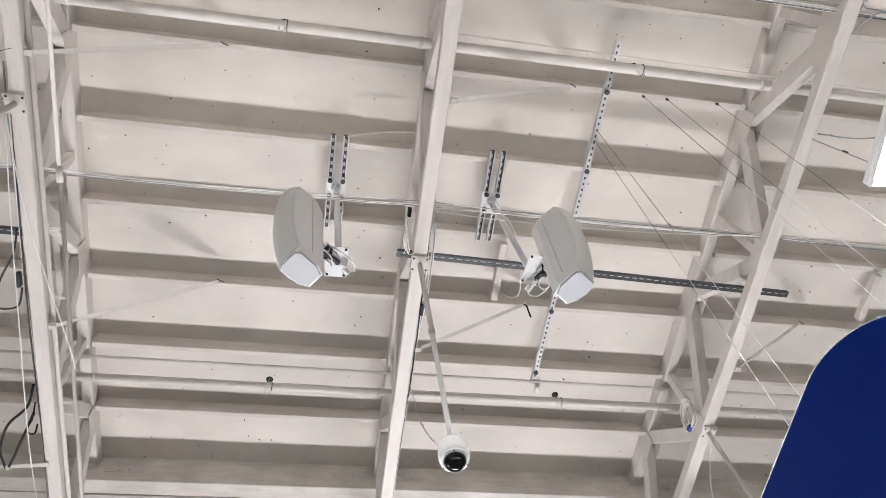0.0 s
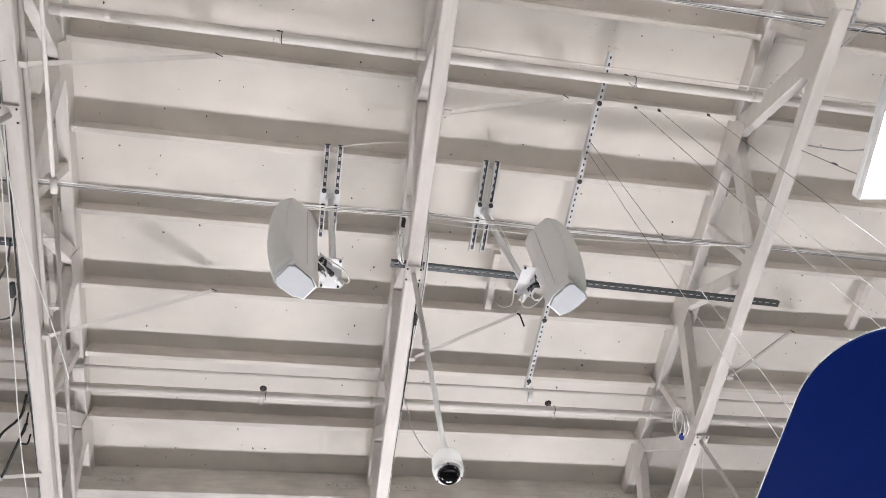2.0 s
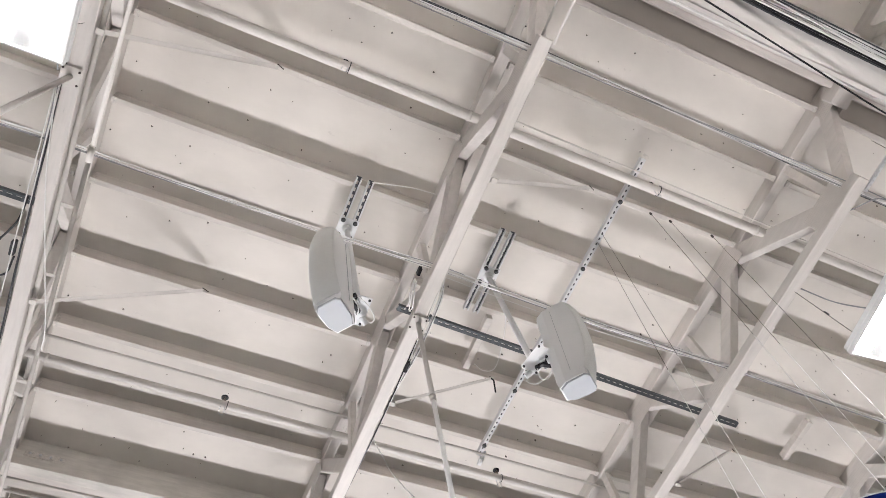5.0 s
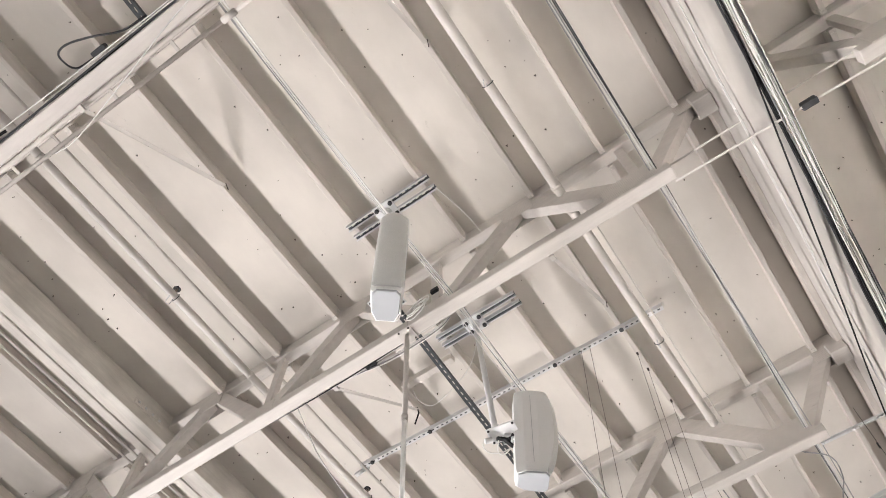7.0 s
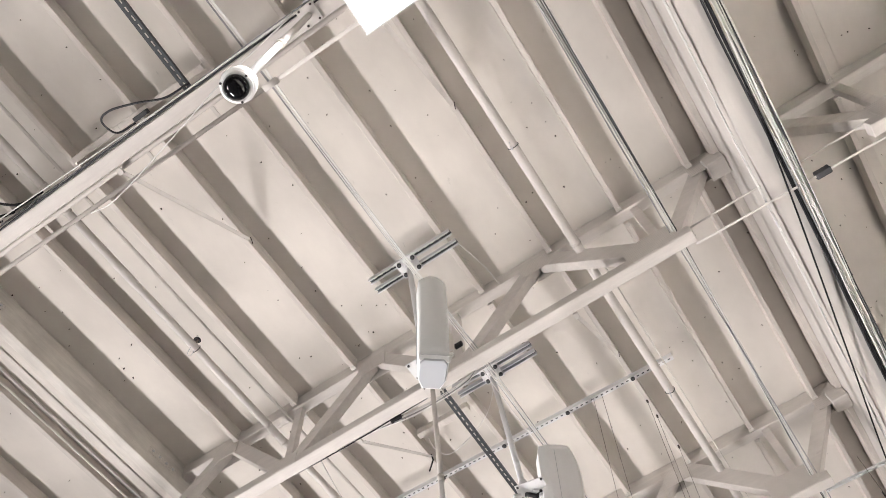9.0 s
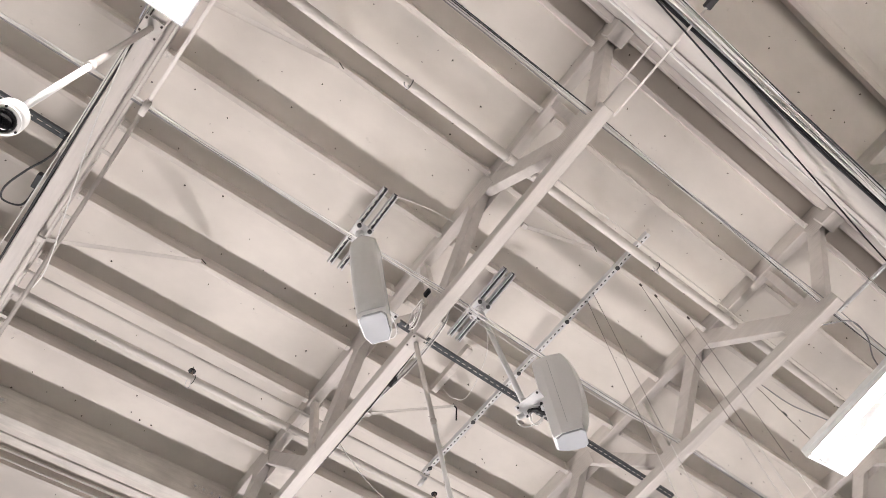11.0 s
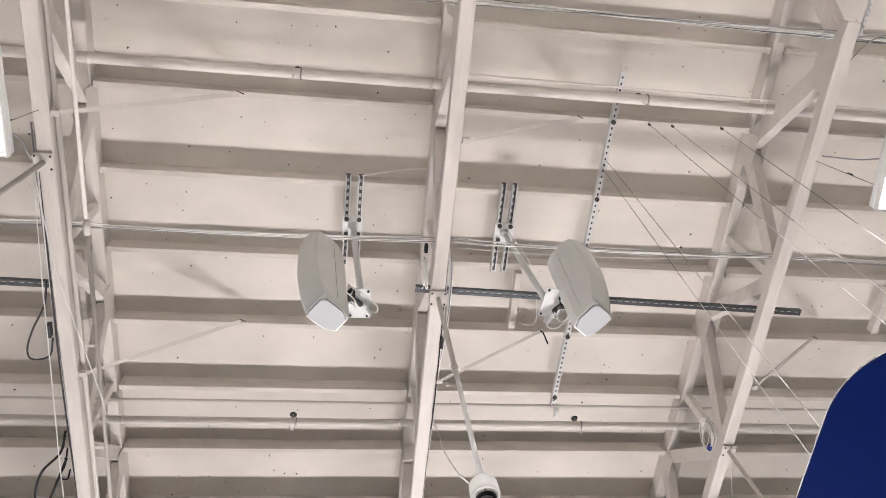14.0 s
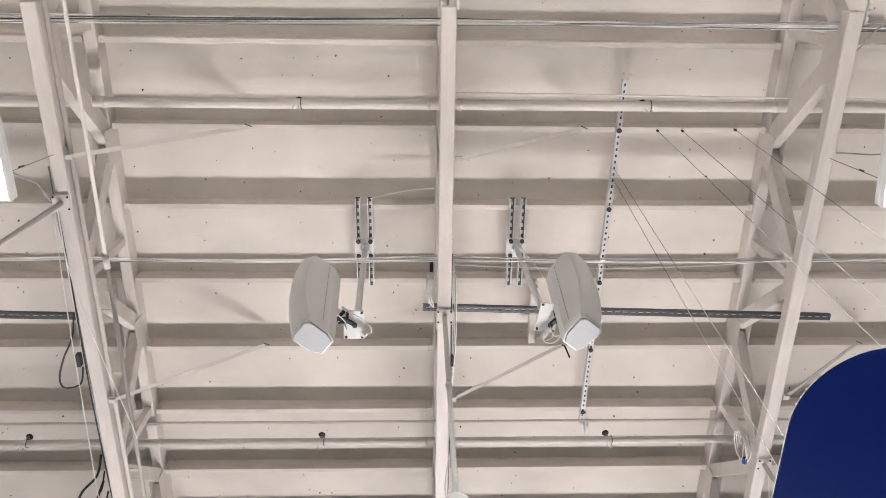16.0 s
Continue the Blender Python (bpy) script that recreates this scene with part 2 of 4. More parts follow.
GLAZED = [(1.9, 4.8, ADDED_EAST), (-6.4, 4.6, ADDED_WEST)]
SILL, HEAD = 0.04, 1.3


def north_wall():
    """Unseen end wall; two low glazed openings added to light the deck from +Y."""
    w = thing("wall_north", (0, WALL_Y, 0), "unseen dark end wall with low openings added for light", "wall", kind="structure")
    edges = [-24.0] + sorted(e for x, d, _ in GLAZED for e in (x - d / 2, x + d / 2)) + [24.0]
    for a, b in zip(edges[::2], edges[1::2]):
        part("wall_panel", box(a, b, 0, 0.3, 0, 7.3), wall_mat, w)
    for n, (x, d, power) in enumerate(GLAZED):
        part("lintel", box(x - d / 2, x + d / 2, 0, 0.3, HEAD, 7.3), wall_mat, w)
        part("threshold", box(x - d / 2, x + d / 2, 0, 0.3, 0, SILL), wall_mat, w)
        win = thing("window_%d" % (n + 1), (x, WALL_Y + 0.2, SILL), "unseen low window, added to hold the side light", "window", kind="structure")
        h = HEAD - SILL
        for x0, x1 in ((-d / 2, -d / 2 + 0.05), (-0.025, 0.025), (d / 2 - 0.05, d / 2)):
            part("window_frame", box(x0, x1, -0.03, 0.03, 0.052, h - 0.052, 0.004), housing_mat, win)
        for z0, z1 in ((0.002, 0.05), (h - 0.05, h - 0.002)):
            part("window_frame", box(-d / 2, d / 2, -0.03, 0.03, z0, z1, 0.004), housing_mat, win)
        for x0, x1 in ((-d / 2 + 0.052, -0.027), (0.027, d / 2 - 0.052)):
            pane = part("pane", box(x0, x1, -0.004, 0.004, 0.052, h - 0.052), clear_glass, win)
            pane.visible_shadow = False
        # Added area lamp, tilted down to even its light along the deck.
        lamp = bpy.data.lights.new("added_side_light", "AREA")
        lamp.shape, lamp.size, lamp.size_y, lamp.energy = "RECTANGLE", d - 0.1, h - 0.1, power
        lamp.color = (1.0, 0.945, 0.915)
        ob = new("added_side_light", lamp)
        ob.matrix_world = pose(x, WALL_Y + 0.0, SILL + h / 2, -74, 0, 0)


north_wall()
# Unseen walls close the room; dark so that they bounce little light.
tagged(part("wall_south", box(-24, 24, -12.3, -12, 0, 7.3), wall_mat), "unseen end wall, kept dark to cut stray light", "wall", kind="structure")
tagged(part("wall_west", box(-24.3, -24, -12, 9.1, 0, 7.3), wall_mat), "unseen side wall, kept dark to cut stray light", "wall", kind="structure")
tagged(part("wall_east", box(24, 24.3, -12, 9.1, 0, 7.3), wall_mat), "unseen side wall, kept dark to cut stray light", "wall", kind="structure")


def ceiling_deck():
    """Plywood sheets, 1.22 by 2.44 m, each a slab of its own with a fine joint."""
    bm = bmesh.new()
    xs = [TRUSS_X[0] - 7 * 2.485 + 2.485 * k for k in range(21)]
    ys = [0.805 - 1.225 * 11 + 1.225 * k for k in range(21)]
    rng = random.Random(3)
    for i, x in enumerate(xs[:-1]):
        for y in ys[:-1]:
            dz = rng.uniform(0, 0.002)
            box(x + 0.001, x + 2.484, y + 0.001, y + 1.224, DECK_Z + dz, DECK_Z + 0.02, bm=bm)
    box(-24, 24, -12.3, 9.1, DECK_Z + 0.02, DECK_Z + 0.12, bm=bm)
    return tagged(part("ceiling", bm, deck_paint), "cream painted plywood roof deck with stains and nail tips", "ceiling", kind="structure")


ceiling_deck()


def nail_tips():
    """Nails that came through the deck beside the purlins."""
    bm = bmesh.new()
    rng = random.Random(11)
    for _ in range(1500):
        x, y = rng.uniform(-4.5, 7.0), rng.uniform(-2.5, 6.5)
        near = min(PURLIN_Y + BACK_Y, key=lambda p: abs(p - y))
        if abs(near - y) < 0.03 or rng.random() < 0.3:
            continue
        r, h = rng.choice((0.004, 0.006, 0.007, 0.011)), rng.uniform(0.006, 0.022)
        lean = Vector((rng.uniform(-0.008, 0.008), rng.uniform(-0.008, 0.008), 0))
        ring = [bm.verts.new((x + r * math.cos(k * 2.1), y + r * math.sin(k * 2.1), DECK_Z + 0.003)) for k in range(3)]
        tip = bm.verts.new(Vector((x, y, DECK_Z - h)) + lean)
        for k in range(3):
            bm.faces.new((ring[k], ring[(k + 1) % 3], tip))
    return tagged(part("nail_tips", bm, rust), "rusty nail tips poking through the deck", "nail", kind="stuff")


nail_tips()


def girder():
    g = thing("girder", (0, GIRDER_Y0, 6.06), "deep cream glued timber girder carrying the trusses", "girder", kind="structure")
    inv = Matrix.Translation((0, -GIRDER_Y0, -6.06))
    bm = box(-20, 20, GIRDER_Y0, GIRDER_Y1, 6.10, DECK_Z - 0.002, 0.006)
    bm.transform(inv)
    part("beam", bm, worn_light, g)
    bm = box(-20, 20, GIRDER_Y1 + 0.002, GIRDER_Y1 + 0.05, 6.80, DECK_Z - 0.003, 0.003)
    bm.transform(inv)
    part("ledger", bm, timber_paint, g)
    return g


worn_light = material("girder_paint", (0.68, 0.65, 0.62), 0.6, grain=0.08, scale=5.0, stain=0.12, stain_scale=1.0,
                      bump=0.3, stretch=(0.4, 3.0, 3.0))
girder()


# ---------------------------------------------------------------- trusses
BOTTOM_NODES = [0.10, 1.70, 3.23, 4.76, 6.29, 7.82]
TOP_NODES = [-0.50, 0.93, 2.46, 3.96, 5.50, 7.02, 8.56]
CW, WEB = 0.095, 0.080


def truss_meshes():
    """All parts of one truss about x = 0, to be shared by the copies."""
    t = thing("roof_truss", (0, 0, CHORD_Z0), "cream painted timber roof truss with toothed metal plates", "truss", "roof trusses")
    z = -CHORD_Z0
    hi = TOP_Z + z

    part("bottom_chord", box(-CW / 2, CW / 2, -0.10, 8.79, 0, CHORD_Z1 + z, 0.006), chord_paint, t)
    part("top_chord", box(-CW / 2 + 0.003, CW / 2 - 0.003, -0.57, 8.79, hi, DECK_Z - 0.002 + z, 0.006), chord_paint, t)
    part("bearing_block", box(-0.075, 0.075, -0.615, -0.47, hi - 0.13, hi - 0.002, 0.008), chord_paint, t)
    webs = []
    for i, yb in enumerate(BOTTOM_NODES):
        if i < len(TOP_NODES) - 1:
            webs.append(((0, yb - 0.07, CHORD_Z1 + z - 0.01), (0, TOP_NODES[i] + 0.05, hi + 0.01)))
            webs.append(((0, yb + 0.07, CHORD_Z1 + z - 0.01), (0, TOP_NODES[i + 1] - 0.05, hi + 0.01)))
    for a, b in webs:
        part("web", bar(a, b, WEB, 0.15 if abs(a[1] - 0.17) < 0.01 else 0.112, 0.004), chord_paint, t)
    for yb in BOTTOM_NODES:
        part("post", box(-0.026, 0.026, yb - 0.034, yb + 0.034, CHORD_Z1 + z, hi, 0.003), chord_paint, t)
        for s in (-1, 1):
            x0, x1 = sorted((s * (CW / 2 - 0.001), s * (CW / 2 + 0.002)))
            part("nail_plate", box(x0, x1, yb - 0.11, yb + (0.26 if yb < 0.5 else 0.11), 0.012, 0.23 if yb < 0.5 else 0.135), tooth_plate, t, "toothed steel nail plate")
    for yt in TOP_NODES[:-1]:
        for s in (-1, 1):
            x0, x1 = sorted((s * (CW / 2 - 0.0025), s * (CW / 2 + 0.001)))
            part("nail_plate", box(x0, x1, yt - 0.11, yt + 0.15, hi - 0.12, hi + 0.06), tooth_plate, t)
    return t


truss = truss_meshes()
truss.location.x = TRUSS_X[3]
for x in TRUSS_X:
    if x != TRUSS_X[3]:
        copy_thing(truss, pose(x, 0, CHORD_Z0))
    copy_thing(truss, pose(x, GIRDER_Y0 + GIRDER_Y1, CHORD_Z0, 0, 0, 180))


# ---------------------------------------------------------------- purlins
def purlin(y, x0, x1):
    rng = random.Random(int(1000 * y) + int(100 * x0))
    half = CW / 2 - 0.001
    p = thing("purlin", ((x0 + x1) / 2, y, PURLIN_Z), "cream painted timber purlin under the roof deck", "purlin", "roof purlins")
    span = (x1 - x0) / 2 - half - rng.uniform(0.006, 0.018)
    sag_z = rng.uniform(-0.004, 0.004)
    part("joist", box(-span, span, -0.02, 0.02, sag_z, DECK_Z - PURLIN_Z - 0.001, 0.003), timber_paint, p)
    for s in (-1, 1):
        x_in, x_out = sorted((s * (span - 0.035), s * (span - 0.001)))
        part("hanger", box(x_in, x_out, -0.0225, 0.0225, sag_z - 0.002, 0.11), plate_paint, p)
    return p


def all_purlins():
    rows = PURLIN_Y + BACK_Y
    for y in rows:
        for a, b in zip(TRUSS_X, TRUSS_X[1:]):
            purlin(y + 0.0, a, b)


all_purlins()


def collector_beam():
    """The deep built-up beam across the trusses, with bolted splice plates."""
    g = thing("collector_beam", (0, 4.48, 6.68), "deep worn cream timber beam with bolted splice plates", "beam", kind="structure")
    part("front_ply", box(-20, 20, 0.0, 0.09, 0.0, DECK_Z - 6.682, 0.004), worn_paint, g)
    part("middle_ply", box(-20, 20, 0.094, 0.165, 0.018, DECK_Z - 6.682, 0.004), timber_paint, g)
    part("rear_ply", box(-20, 20, 0.169, 0.25, 0.006, DECK_Z - 6.682, 0.004), timber_paint, g)
    for x in TRUSS_X:
        for s in (-1, 1):
            c = x + s * 0.27
            pl = part("splice_plate", box(c - 0.16, c + 0.16, -0.007, -0.001, 0.10, 0.17, 0.002), plate_paint, g)
            for k in range(4):
                bm = lathe([(0.012, 0), (0.012, 0.007), (0.007, 0.011)], 6)
                bm.transform(Matrix.Translation((c - 0.12 + 0.08 * k, -0.007, 0.135)) @ Matrix.Rotation(math.pi / 2, 4, "X"))
                ob = part("bolt", bm, bright_steel, g)
                ob.parent = pl
    return g


collector_beam()


# ---------------------------------------------------------------- slotted channels
def slotted(length, w=0.041, h=0.041, slot=0.028, pitch=0.05, gap=0.013, thick=0.003, open_down=False, web=True, sides=True):
    """A steel channel along +Y from the origin; its slotted web is below, or above when it opens downwards."""
    bm = bmesh.new()
    z0, z1 = (h - thick, h) if open_down else (0, thick)
    if web:
        inner = 0 if sides else thick + 0.0005
        box(-w / 2 + inner, -gap / 2, 0, length, z0, z1, bm=bm)
        box(gap / 2, w / 2 - inner, 0, length, z0, z1, bm=bm)
        n = int(length / pitch)
        lead = (length - n * pitch + (pitch - slot)) / 2
        y = 0.0
        for k in range(n):
            s = lead + k * pitch
            box(-gap / 2, gap / 2, y, s, z0, z1, bm=bm)
            y = s + slot
        box(-gap / 2, gap / 2, y, length, z0, z1, bm=bm)
    if not sides:
        return bm
    box(-w / 2, -w / 2 + thick, 0, length, 0, h, bm=bm)
    box(w / 2 - thick, w / 2, 0, length, 0, h, bm=bm)
    lz0, lz1 = (0, thick) if open_down else (h - thick, h)
    box(-w / 2, -w / 2 + 0.011, 0, length, lz0, lz1, bm=bm)
    box(w / 2 - 0.011, w / 2, 0, length, lz0, lz1, bm=bm)
    return bm


def along(a, b):
    """The pose that lays a piece's +Y from a towards b, level."""
    d = Vector(b) - Vector(a)
    return Matrix.Translation(a) @ Matrix.Rotation(math.atan2(-d.x, d.y), 4, "Z")


def knob(r=0.015, h=0.012):
    return lathe([(r, 0), (r, -h * 0.7), (r * 0.7, -h)], 12)


def perforated_strut():
    a, b = (2.164, 0.435, PURLIN_Z - 0.043), (2.088, 3.36, PURLIN_Z - 0.043)
    s = tagged(new("perforated_strut"), "long white slotted steel strut bolted under the purlins", "strut")
    s.matrix_world = along(a, b)
    L = (Vector(b) - Vector(a)).length
    part("channel", slotted(L, slot=0.021, pitch=0.0475, gap=0.014), white_metal, s)
    # Dark strip behind the slots stands in for the shade in the channel.
    part("lining", box(-0.017, 0.017, 0.01, L - 0.01, 0.012, 0.016), strut_shade, s, "dark strip painted as shade inside the channel")
    for y in (0.805, 1.415, 2.03, 2.64, 3.245):
        bm = knob(0.0185, 0.014)
        bm.transform(Matrix.Translation((0, y - 0.435, -0.001)))
        part("bolt", bm, dark_grey, s, "dark bolt head")
    return s


perforated_strut()
# Continuation of the strut, placed to fit the camera's view at conduit height.
s = tagged(new("perforated_strut"), "short white slotted piece continuing the long strut", "strut")
s.matrix_world = along((2.13, 3.32, 6.8125), (2.145, 3.47, 6.8125))
part("channel", slotted(0.15, w=0.036, h=0.022), white_metal, s)


def slotted_rail(a, b, label):
    s = tagged(new("slotted_rail"), label, "rail", "slotted rails")
    s.matrix_world = along(a, b)
    L = (Vector(b) - Vector(a)).length
    part("channel", slotted(L, w=0.046, h=0.03, slot=0.034, pitch=0.056, gap=0.013), galvanised, s)
    return s


slotted_rail((0.715, 1.93, CHORD_Z1 + 0.002), (3.652, 2.01, CHORD_Z1 + 0.002), "grey galvanised slotted rail lying across two trusses")
slotted_rail((-4.60, 1.93, CHORD_Z1 + 0.002), (-1.53, 2.0, CHORD_Z1 + 0.002), "grey galvanised slotted rail ending past a truss")


# ---------------------------------------------------------------- loudspeakers
def loudspeaker(centre, z0, yaw, label, height=0.785):
    """A column loudspeaker: curved cloth front, tapered cabinet, cap below; its front is local -Y."""
    s = tagged(new("loudspeaker"), label, "loudspeaker", "ceiling loudspeakers")
    s.matrix_world = pose(centre[0], centre[1], z0, 4, 0, yaw)
    N = 16

    def front(u):
        if u < 0.5:
            return -0.080 - 0.055 * (1 - (2 * u - 1) ** 2)
        return -0.135 + 0.042 * (2 * u - 1) ** 3

    bm = bmesh.new()
    rings = []
    for i in range(N + 1):
        u = i / N
        z = 0.055 + (height - 0.055) * u
        k = 1.0 if u < 0.97 else 0.93
        f = front(u)
        sec = [(-0.080, f), (0.080, f), (0.084, f * 0.3), (0.078, 0.05), (0.052, 0.105), (-0.052, 0.105), (-0.078, 0.05), (-0.084, f * 0.3)]
        rings.append([bm.verts.new((x * k, y * k, z)) for x, y in sec])
    low = [bm.verts.new((v.co.x * 0.93, v.co.y * 0.95, 0.012)) for v in rings[0]]
    rings.insert(0, low)
    for a, b in zip(rings, rings[1:]):
        for k in range(8):
            bm.faces.new((a[k], a[(k + 1) % 8], b[(k + 1) % 8], b[k]))
    bm.faces.new(rings[0])
    bm.faces.new(rings[-1])
    part("cabinet", bm, speaker_white, s, "smooth off-white cabinet")

    bm = bmesh.new()
    M = 10
    rows = []
    for i in range(N + 1):
        u = i / N
        z = 0.058 + (height - 0.064) * u
        f = front(u)
        row = []
        for j in range(M + 1):
            x = -0.0795 + 0.159 * j / M
            e = min(1.0, (1 - abs(x) / 0.0795) * 6)
            row.append(bm.verts.new((x, f - 0.003 - (0.024 + 0.018 * u) * (1 - (x / 0.0795) ** 2) * (0.5 + 0.5 * e) * min(1.0, 0.1 + 7 * u), z)))
        rows.append(row)
    for a, b in zip(rows, rows[1:]):
        for j in range(M):
            bm.faces.new((a[j], a[j + 1], b[j + 1], b[j]))
    g = part("grille", bm, grille_white, s, "curved pale grey cloth grille", smooth=True)
    md = g.modifiers.new("thick", "SOLIDIFY")
    md.thickness = 0.006

    bm = bmesh.new()
    outline = [(-0.072, -0.066), (-0.05, -0.090), (0.05, -0.090), (0.072, -0.066), (0.068, 0.045), (0.044, 0.092), (-0.044, 0.092), (-0.068, 0.045)]
    a = [bm.verts.new((x, y, 0.012)) for x, y in outline]
    b = [bm.verts.new((x * 0.95, y * 0.95, 0.0)) for x, y in outline]
    for k in range(8):
        bm.faces.new((a[k], a[(k + 1) % 8], b[(k + 1) % 8], b[k]))
    bm.faces.new(b)
    bm.faces.new(a)
    part("bottom_cap", bm, speaker_cap, s, "pale bluish end cap")
    lip = [(x * 1.02, y * 1.02 - 0.004, 0.0545) for x, y in outline[:4]]
    part("grille_rim", tube([(-0.080, -0.05, 0.0545)] + [(x, front(0) - 0.006 if abs(x) < 0.07 else front(0) + 0.004, 0.055) for x, y, z in lip] + [(0.080, -0.05, 0.0545)], 0.003, 6), white_metal, s)
    part("badge", box(-0.007, 0.007, -0.1632, -0.1612, height * 0.42, height * 0.42 + 0.008), grey_cable, s, "small dark badge")
    part("seam", box(-0.0845, 0.0845, -0.001, 0.001, 0.08, height - 0.06), speaker_cap, s, "fine cabinet seam")

    # yoke behind the cabinet
    y = part("yoke", box(-0.03, 0.03, 0.104, 0.125, height * 0.42, height * 0.62, 0.004), white_metal, s, "white pressed steel yoke")
    part("swivel", bar((0, 0.125, height * 0.54), (0, 0.175, height * 0.54), 0.045, 0.05, 0.006), white_metal, s)
    part("clamp_bolt", bar((-0.05, 0.15, height * 0.50), (0.05, 0.15, height * 0.50), 0.018, 0.018, 0.003), black_plastic, s, "black clamp bolt")
    part("lower_arm", bar((0.01, 0.11, height * 0.40), (0.01, 0.185, height * 0.50), 0.03, 0.012, 0.003), black_plastic, s, "dark locking arm")
    part("tail", tube(curve_points([(0.03, 0.10, height * 0.45), (0.05, 0.16, height * 0.36), (0.02, 0.20, height * 0.34), (0.0, 0.20, height * 0.44)]), 0.0045, 6), white_cable, s, "looped white lead", smooth=True)
    return s


loudspeaker((0.128, 1.497), 4.915, -51, "off-white column loudspeaker with pale cap on a ceiling arm")
loudspeaker((1.57, 1.515), 4.985, 37, "off-white column loudspeaker hung between two trusses")


def ceiling_mount(xa, xb, pipe_top, pipe_end, knobs, yaw, plate_shift, plate_yaw, label):
    """Two channels under the purlins, a plate with four knobs, a drop pipe and the plate at its foot."""
    m = tagged(new("speaker_mount"), label, "bracket", "speaker mounts")
    m.location = (xa, 1.33, PURLIN_Z - 0.043)
    o = -Vector(m.location)
    for x in (xa, xb):
        foot = Matrix.Translation(Vector((x, 1.335, PURLIN_Z - 0.043)) + o)
        # One steel channel: light lips and dark web, so colour carries the shade.
        ch = part("channel", slotted(0.735, w=0.044, open_down=True, web=False), white_metal, m, "bright zinc channel lips")
        ch.matrix_basis = foot
        wb = part("channel_web", slotted(0.735, w=0.044, slot=0.03, pitch=0.058, gap=0.015, open_down=True, sides=False), strut_shade, m, "slotted channel web, coloured dark as shade")
        wb.matrix_basis = foot
    c = Vector(((xa + xb) / 2, pipe_top[1], PURLIN_Z - 0.05))
    bm = box(-0.075, 0.075, -0.085, 0.085, 0, 0.006, 0.002)
    bm.transform(Matrix.Translation(c + o))
    part("plate", bm, white_metal, m, "white mounting plate")
    k = 0
    for dx in (xa - c.x, xb - c.x):
        for dy in (-0.062, 0.058):
            bm = knob(0.017, 0.02)
            bm.transform(Matrix.Translation(c + o + Vector((dx, dy, -0.001))))
            part("knob", bm, knobs[k], m, "round clamping knob")
            k += 1
    part("drop_pipe", tube([Vector(pipe_top) + o, Vector(pipe_end) + o], 0.0215, 16), white_metal, m, "white drop pipe", smooth=True)
    bm = lathe([(0.04, 0), (0.04, -0.008), (0.03, -0.02), (0.027, -0.05)], 16)
    bm.transform(Matrix.Translation(Vector(pipe_top) + o + Vector((0, 0, -0.002))))
    part("flange", bm, white_metal, m)
    rot = Matrix.Rotation(math.radians(yaw), 4, "Z")
    e = Matrix.Translation(Vector(pipe_end) + o) @ rot
    bm = bar((0, -0.02, -0.012), (0, -0.10, -0.035), 0.026, 0.02, 0.004)
    bar((0.012, -0.075, -0.03), (0.045, -0.10, -0.02), 0.016, 0.016, 0.003, bm=bm)
    bar((-0.012, -0.075, -0.03), (-0.045, -0.10, -0.02), 0.016, 0.016, 0.003, bm=bm)
    knuckle = lathe([(0.013, 0.0), (0.015, -0.006), (0.015, -0.02), (0.009, -0.026)], 14)
    knuckle.transform(Matrix.Translation((0, -0.012, -0.006)))
    boss = tube([(0.0, 0.03, -0.03), (0.0, 0.075, -0.045)], 0.018, 14)
    for name, bm, mat, label in (
            ("sleeve", tube([(0, 0, -0.004), (0.0, 0.0, 0.10)], 0.027, 16), white_metal, ""),
            ("locking_arm", bm, black_plastic, "black forked locking arm"),
            ("knuckle", knuckle, dark_grey, "dark swivel knuckle"),
            ("boss", boss, white_metal, "")):
        bm.transform(e)
        part(name, bm, mat, m, label)
    for sx in (-1, 1):
        bm = box(sx * 0.034 - 0.003, sx * 0.034 + 0.003, -0.135, -0.045, -0.03, 0.03, 0.002)
        bm.transform(e)
        part("cheek", bm, white_metal, m)
    flat = Matrix.Translation(Vector(pipe_end) + o + Vector(plate_shift)) @ Matrix.Rotation(math.radians(plate_yaw), 4, "Z")
    bm = box(-0.062, 0.062, -0.105, 0.085, -0.007, -0.001, 0.002)
    bm.transform(flat)
    part("foot_plate", bm, white_metal, m, "white steel plate with corner bolts")
    for dx in (-0.048, 0.048):
        for dy in (-0.09, 0.07):
            bm = knob(0.0075, 0.010)
            bm.transform(flat @ Matrix.Translation((dx, dy, -0.0065)))
            part("plate_bolt", bm, dark_grey, m)
    bm = tube(curve_points([(0.0, 0.05, -0.012), (0.03, 0.085, -0.04), (0.07, 0.05, -0.06), (0.075, -0.03, -0.055), (0.05, -0.10, -0.03)]), 0.004, 6)
    bm.transform(e)
    part("slack_lead", bm, white_cable, m, "looped white lead", smooth=True)
    return m


ceiling_mount(0.222, 0.315, (0.272, 1.74, 6.79), (0.318, 1.66, 5.38), [dark_grey] * 4, -51, (-0.015, 0.005, 0), 0,
              "white speaker arm with slotted channels and dark knobs")
ceiling_mount(1.398, 1.484, (1.445, 1.735, 6.79), (1.462, 1.665, 5.38), [dark_grey] * 4, 37, (-0.012, -0.045, 0), 10,
              "white speaker arm on slotted channels below two purlins")


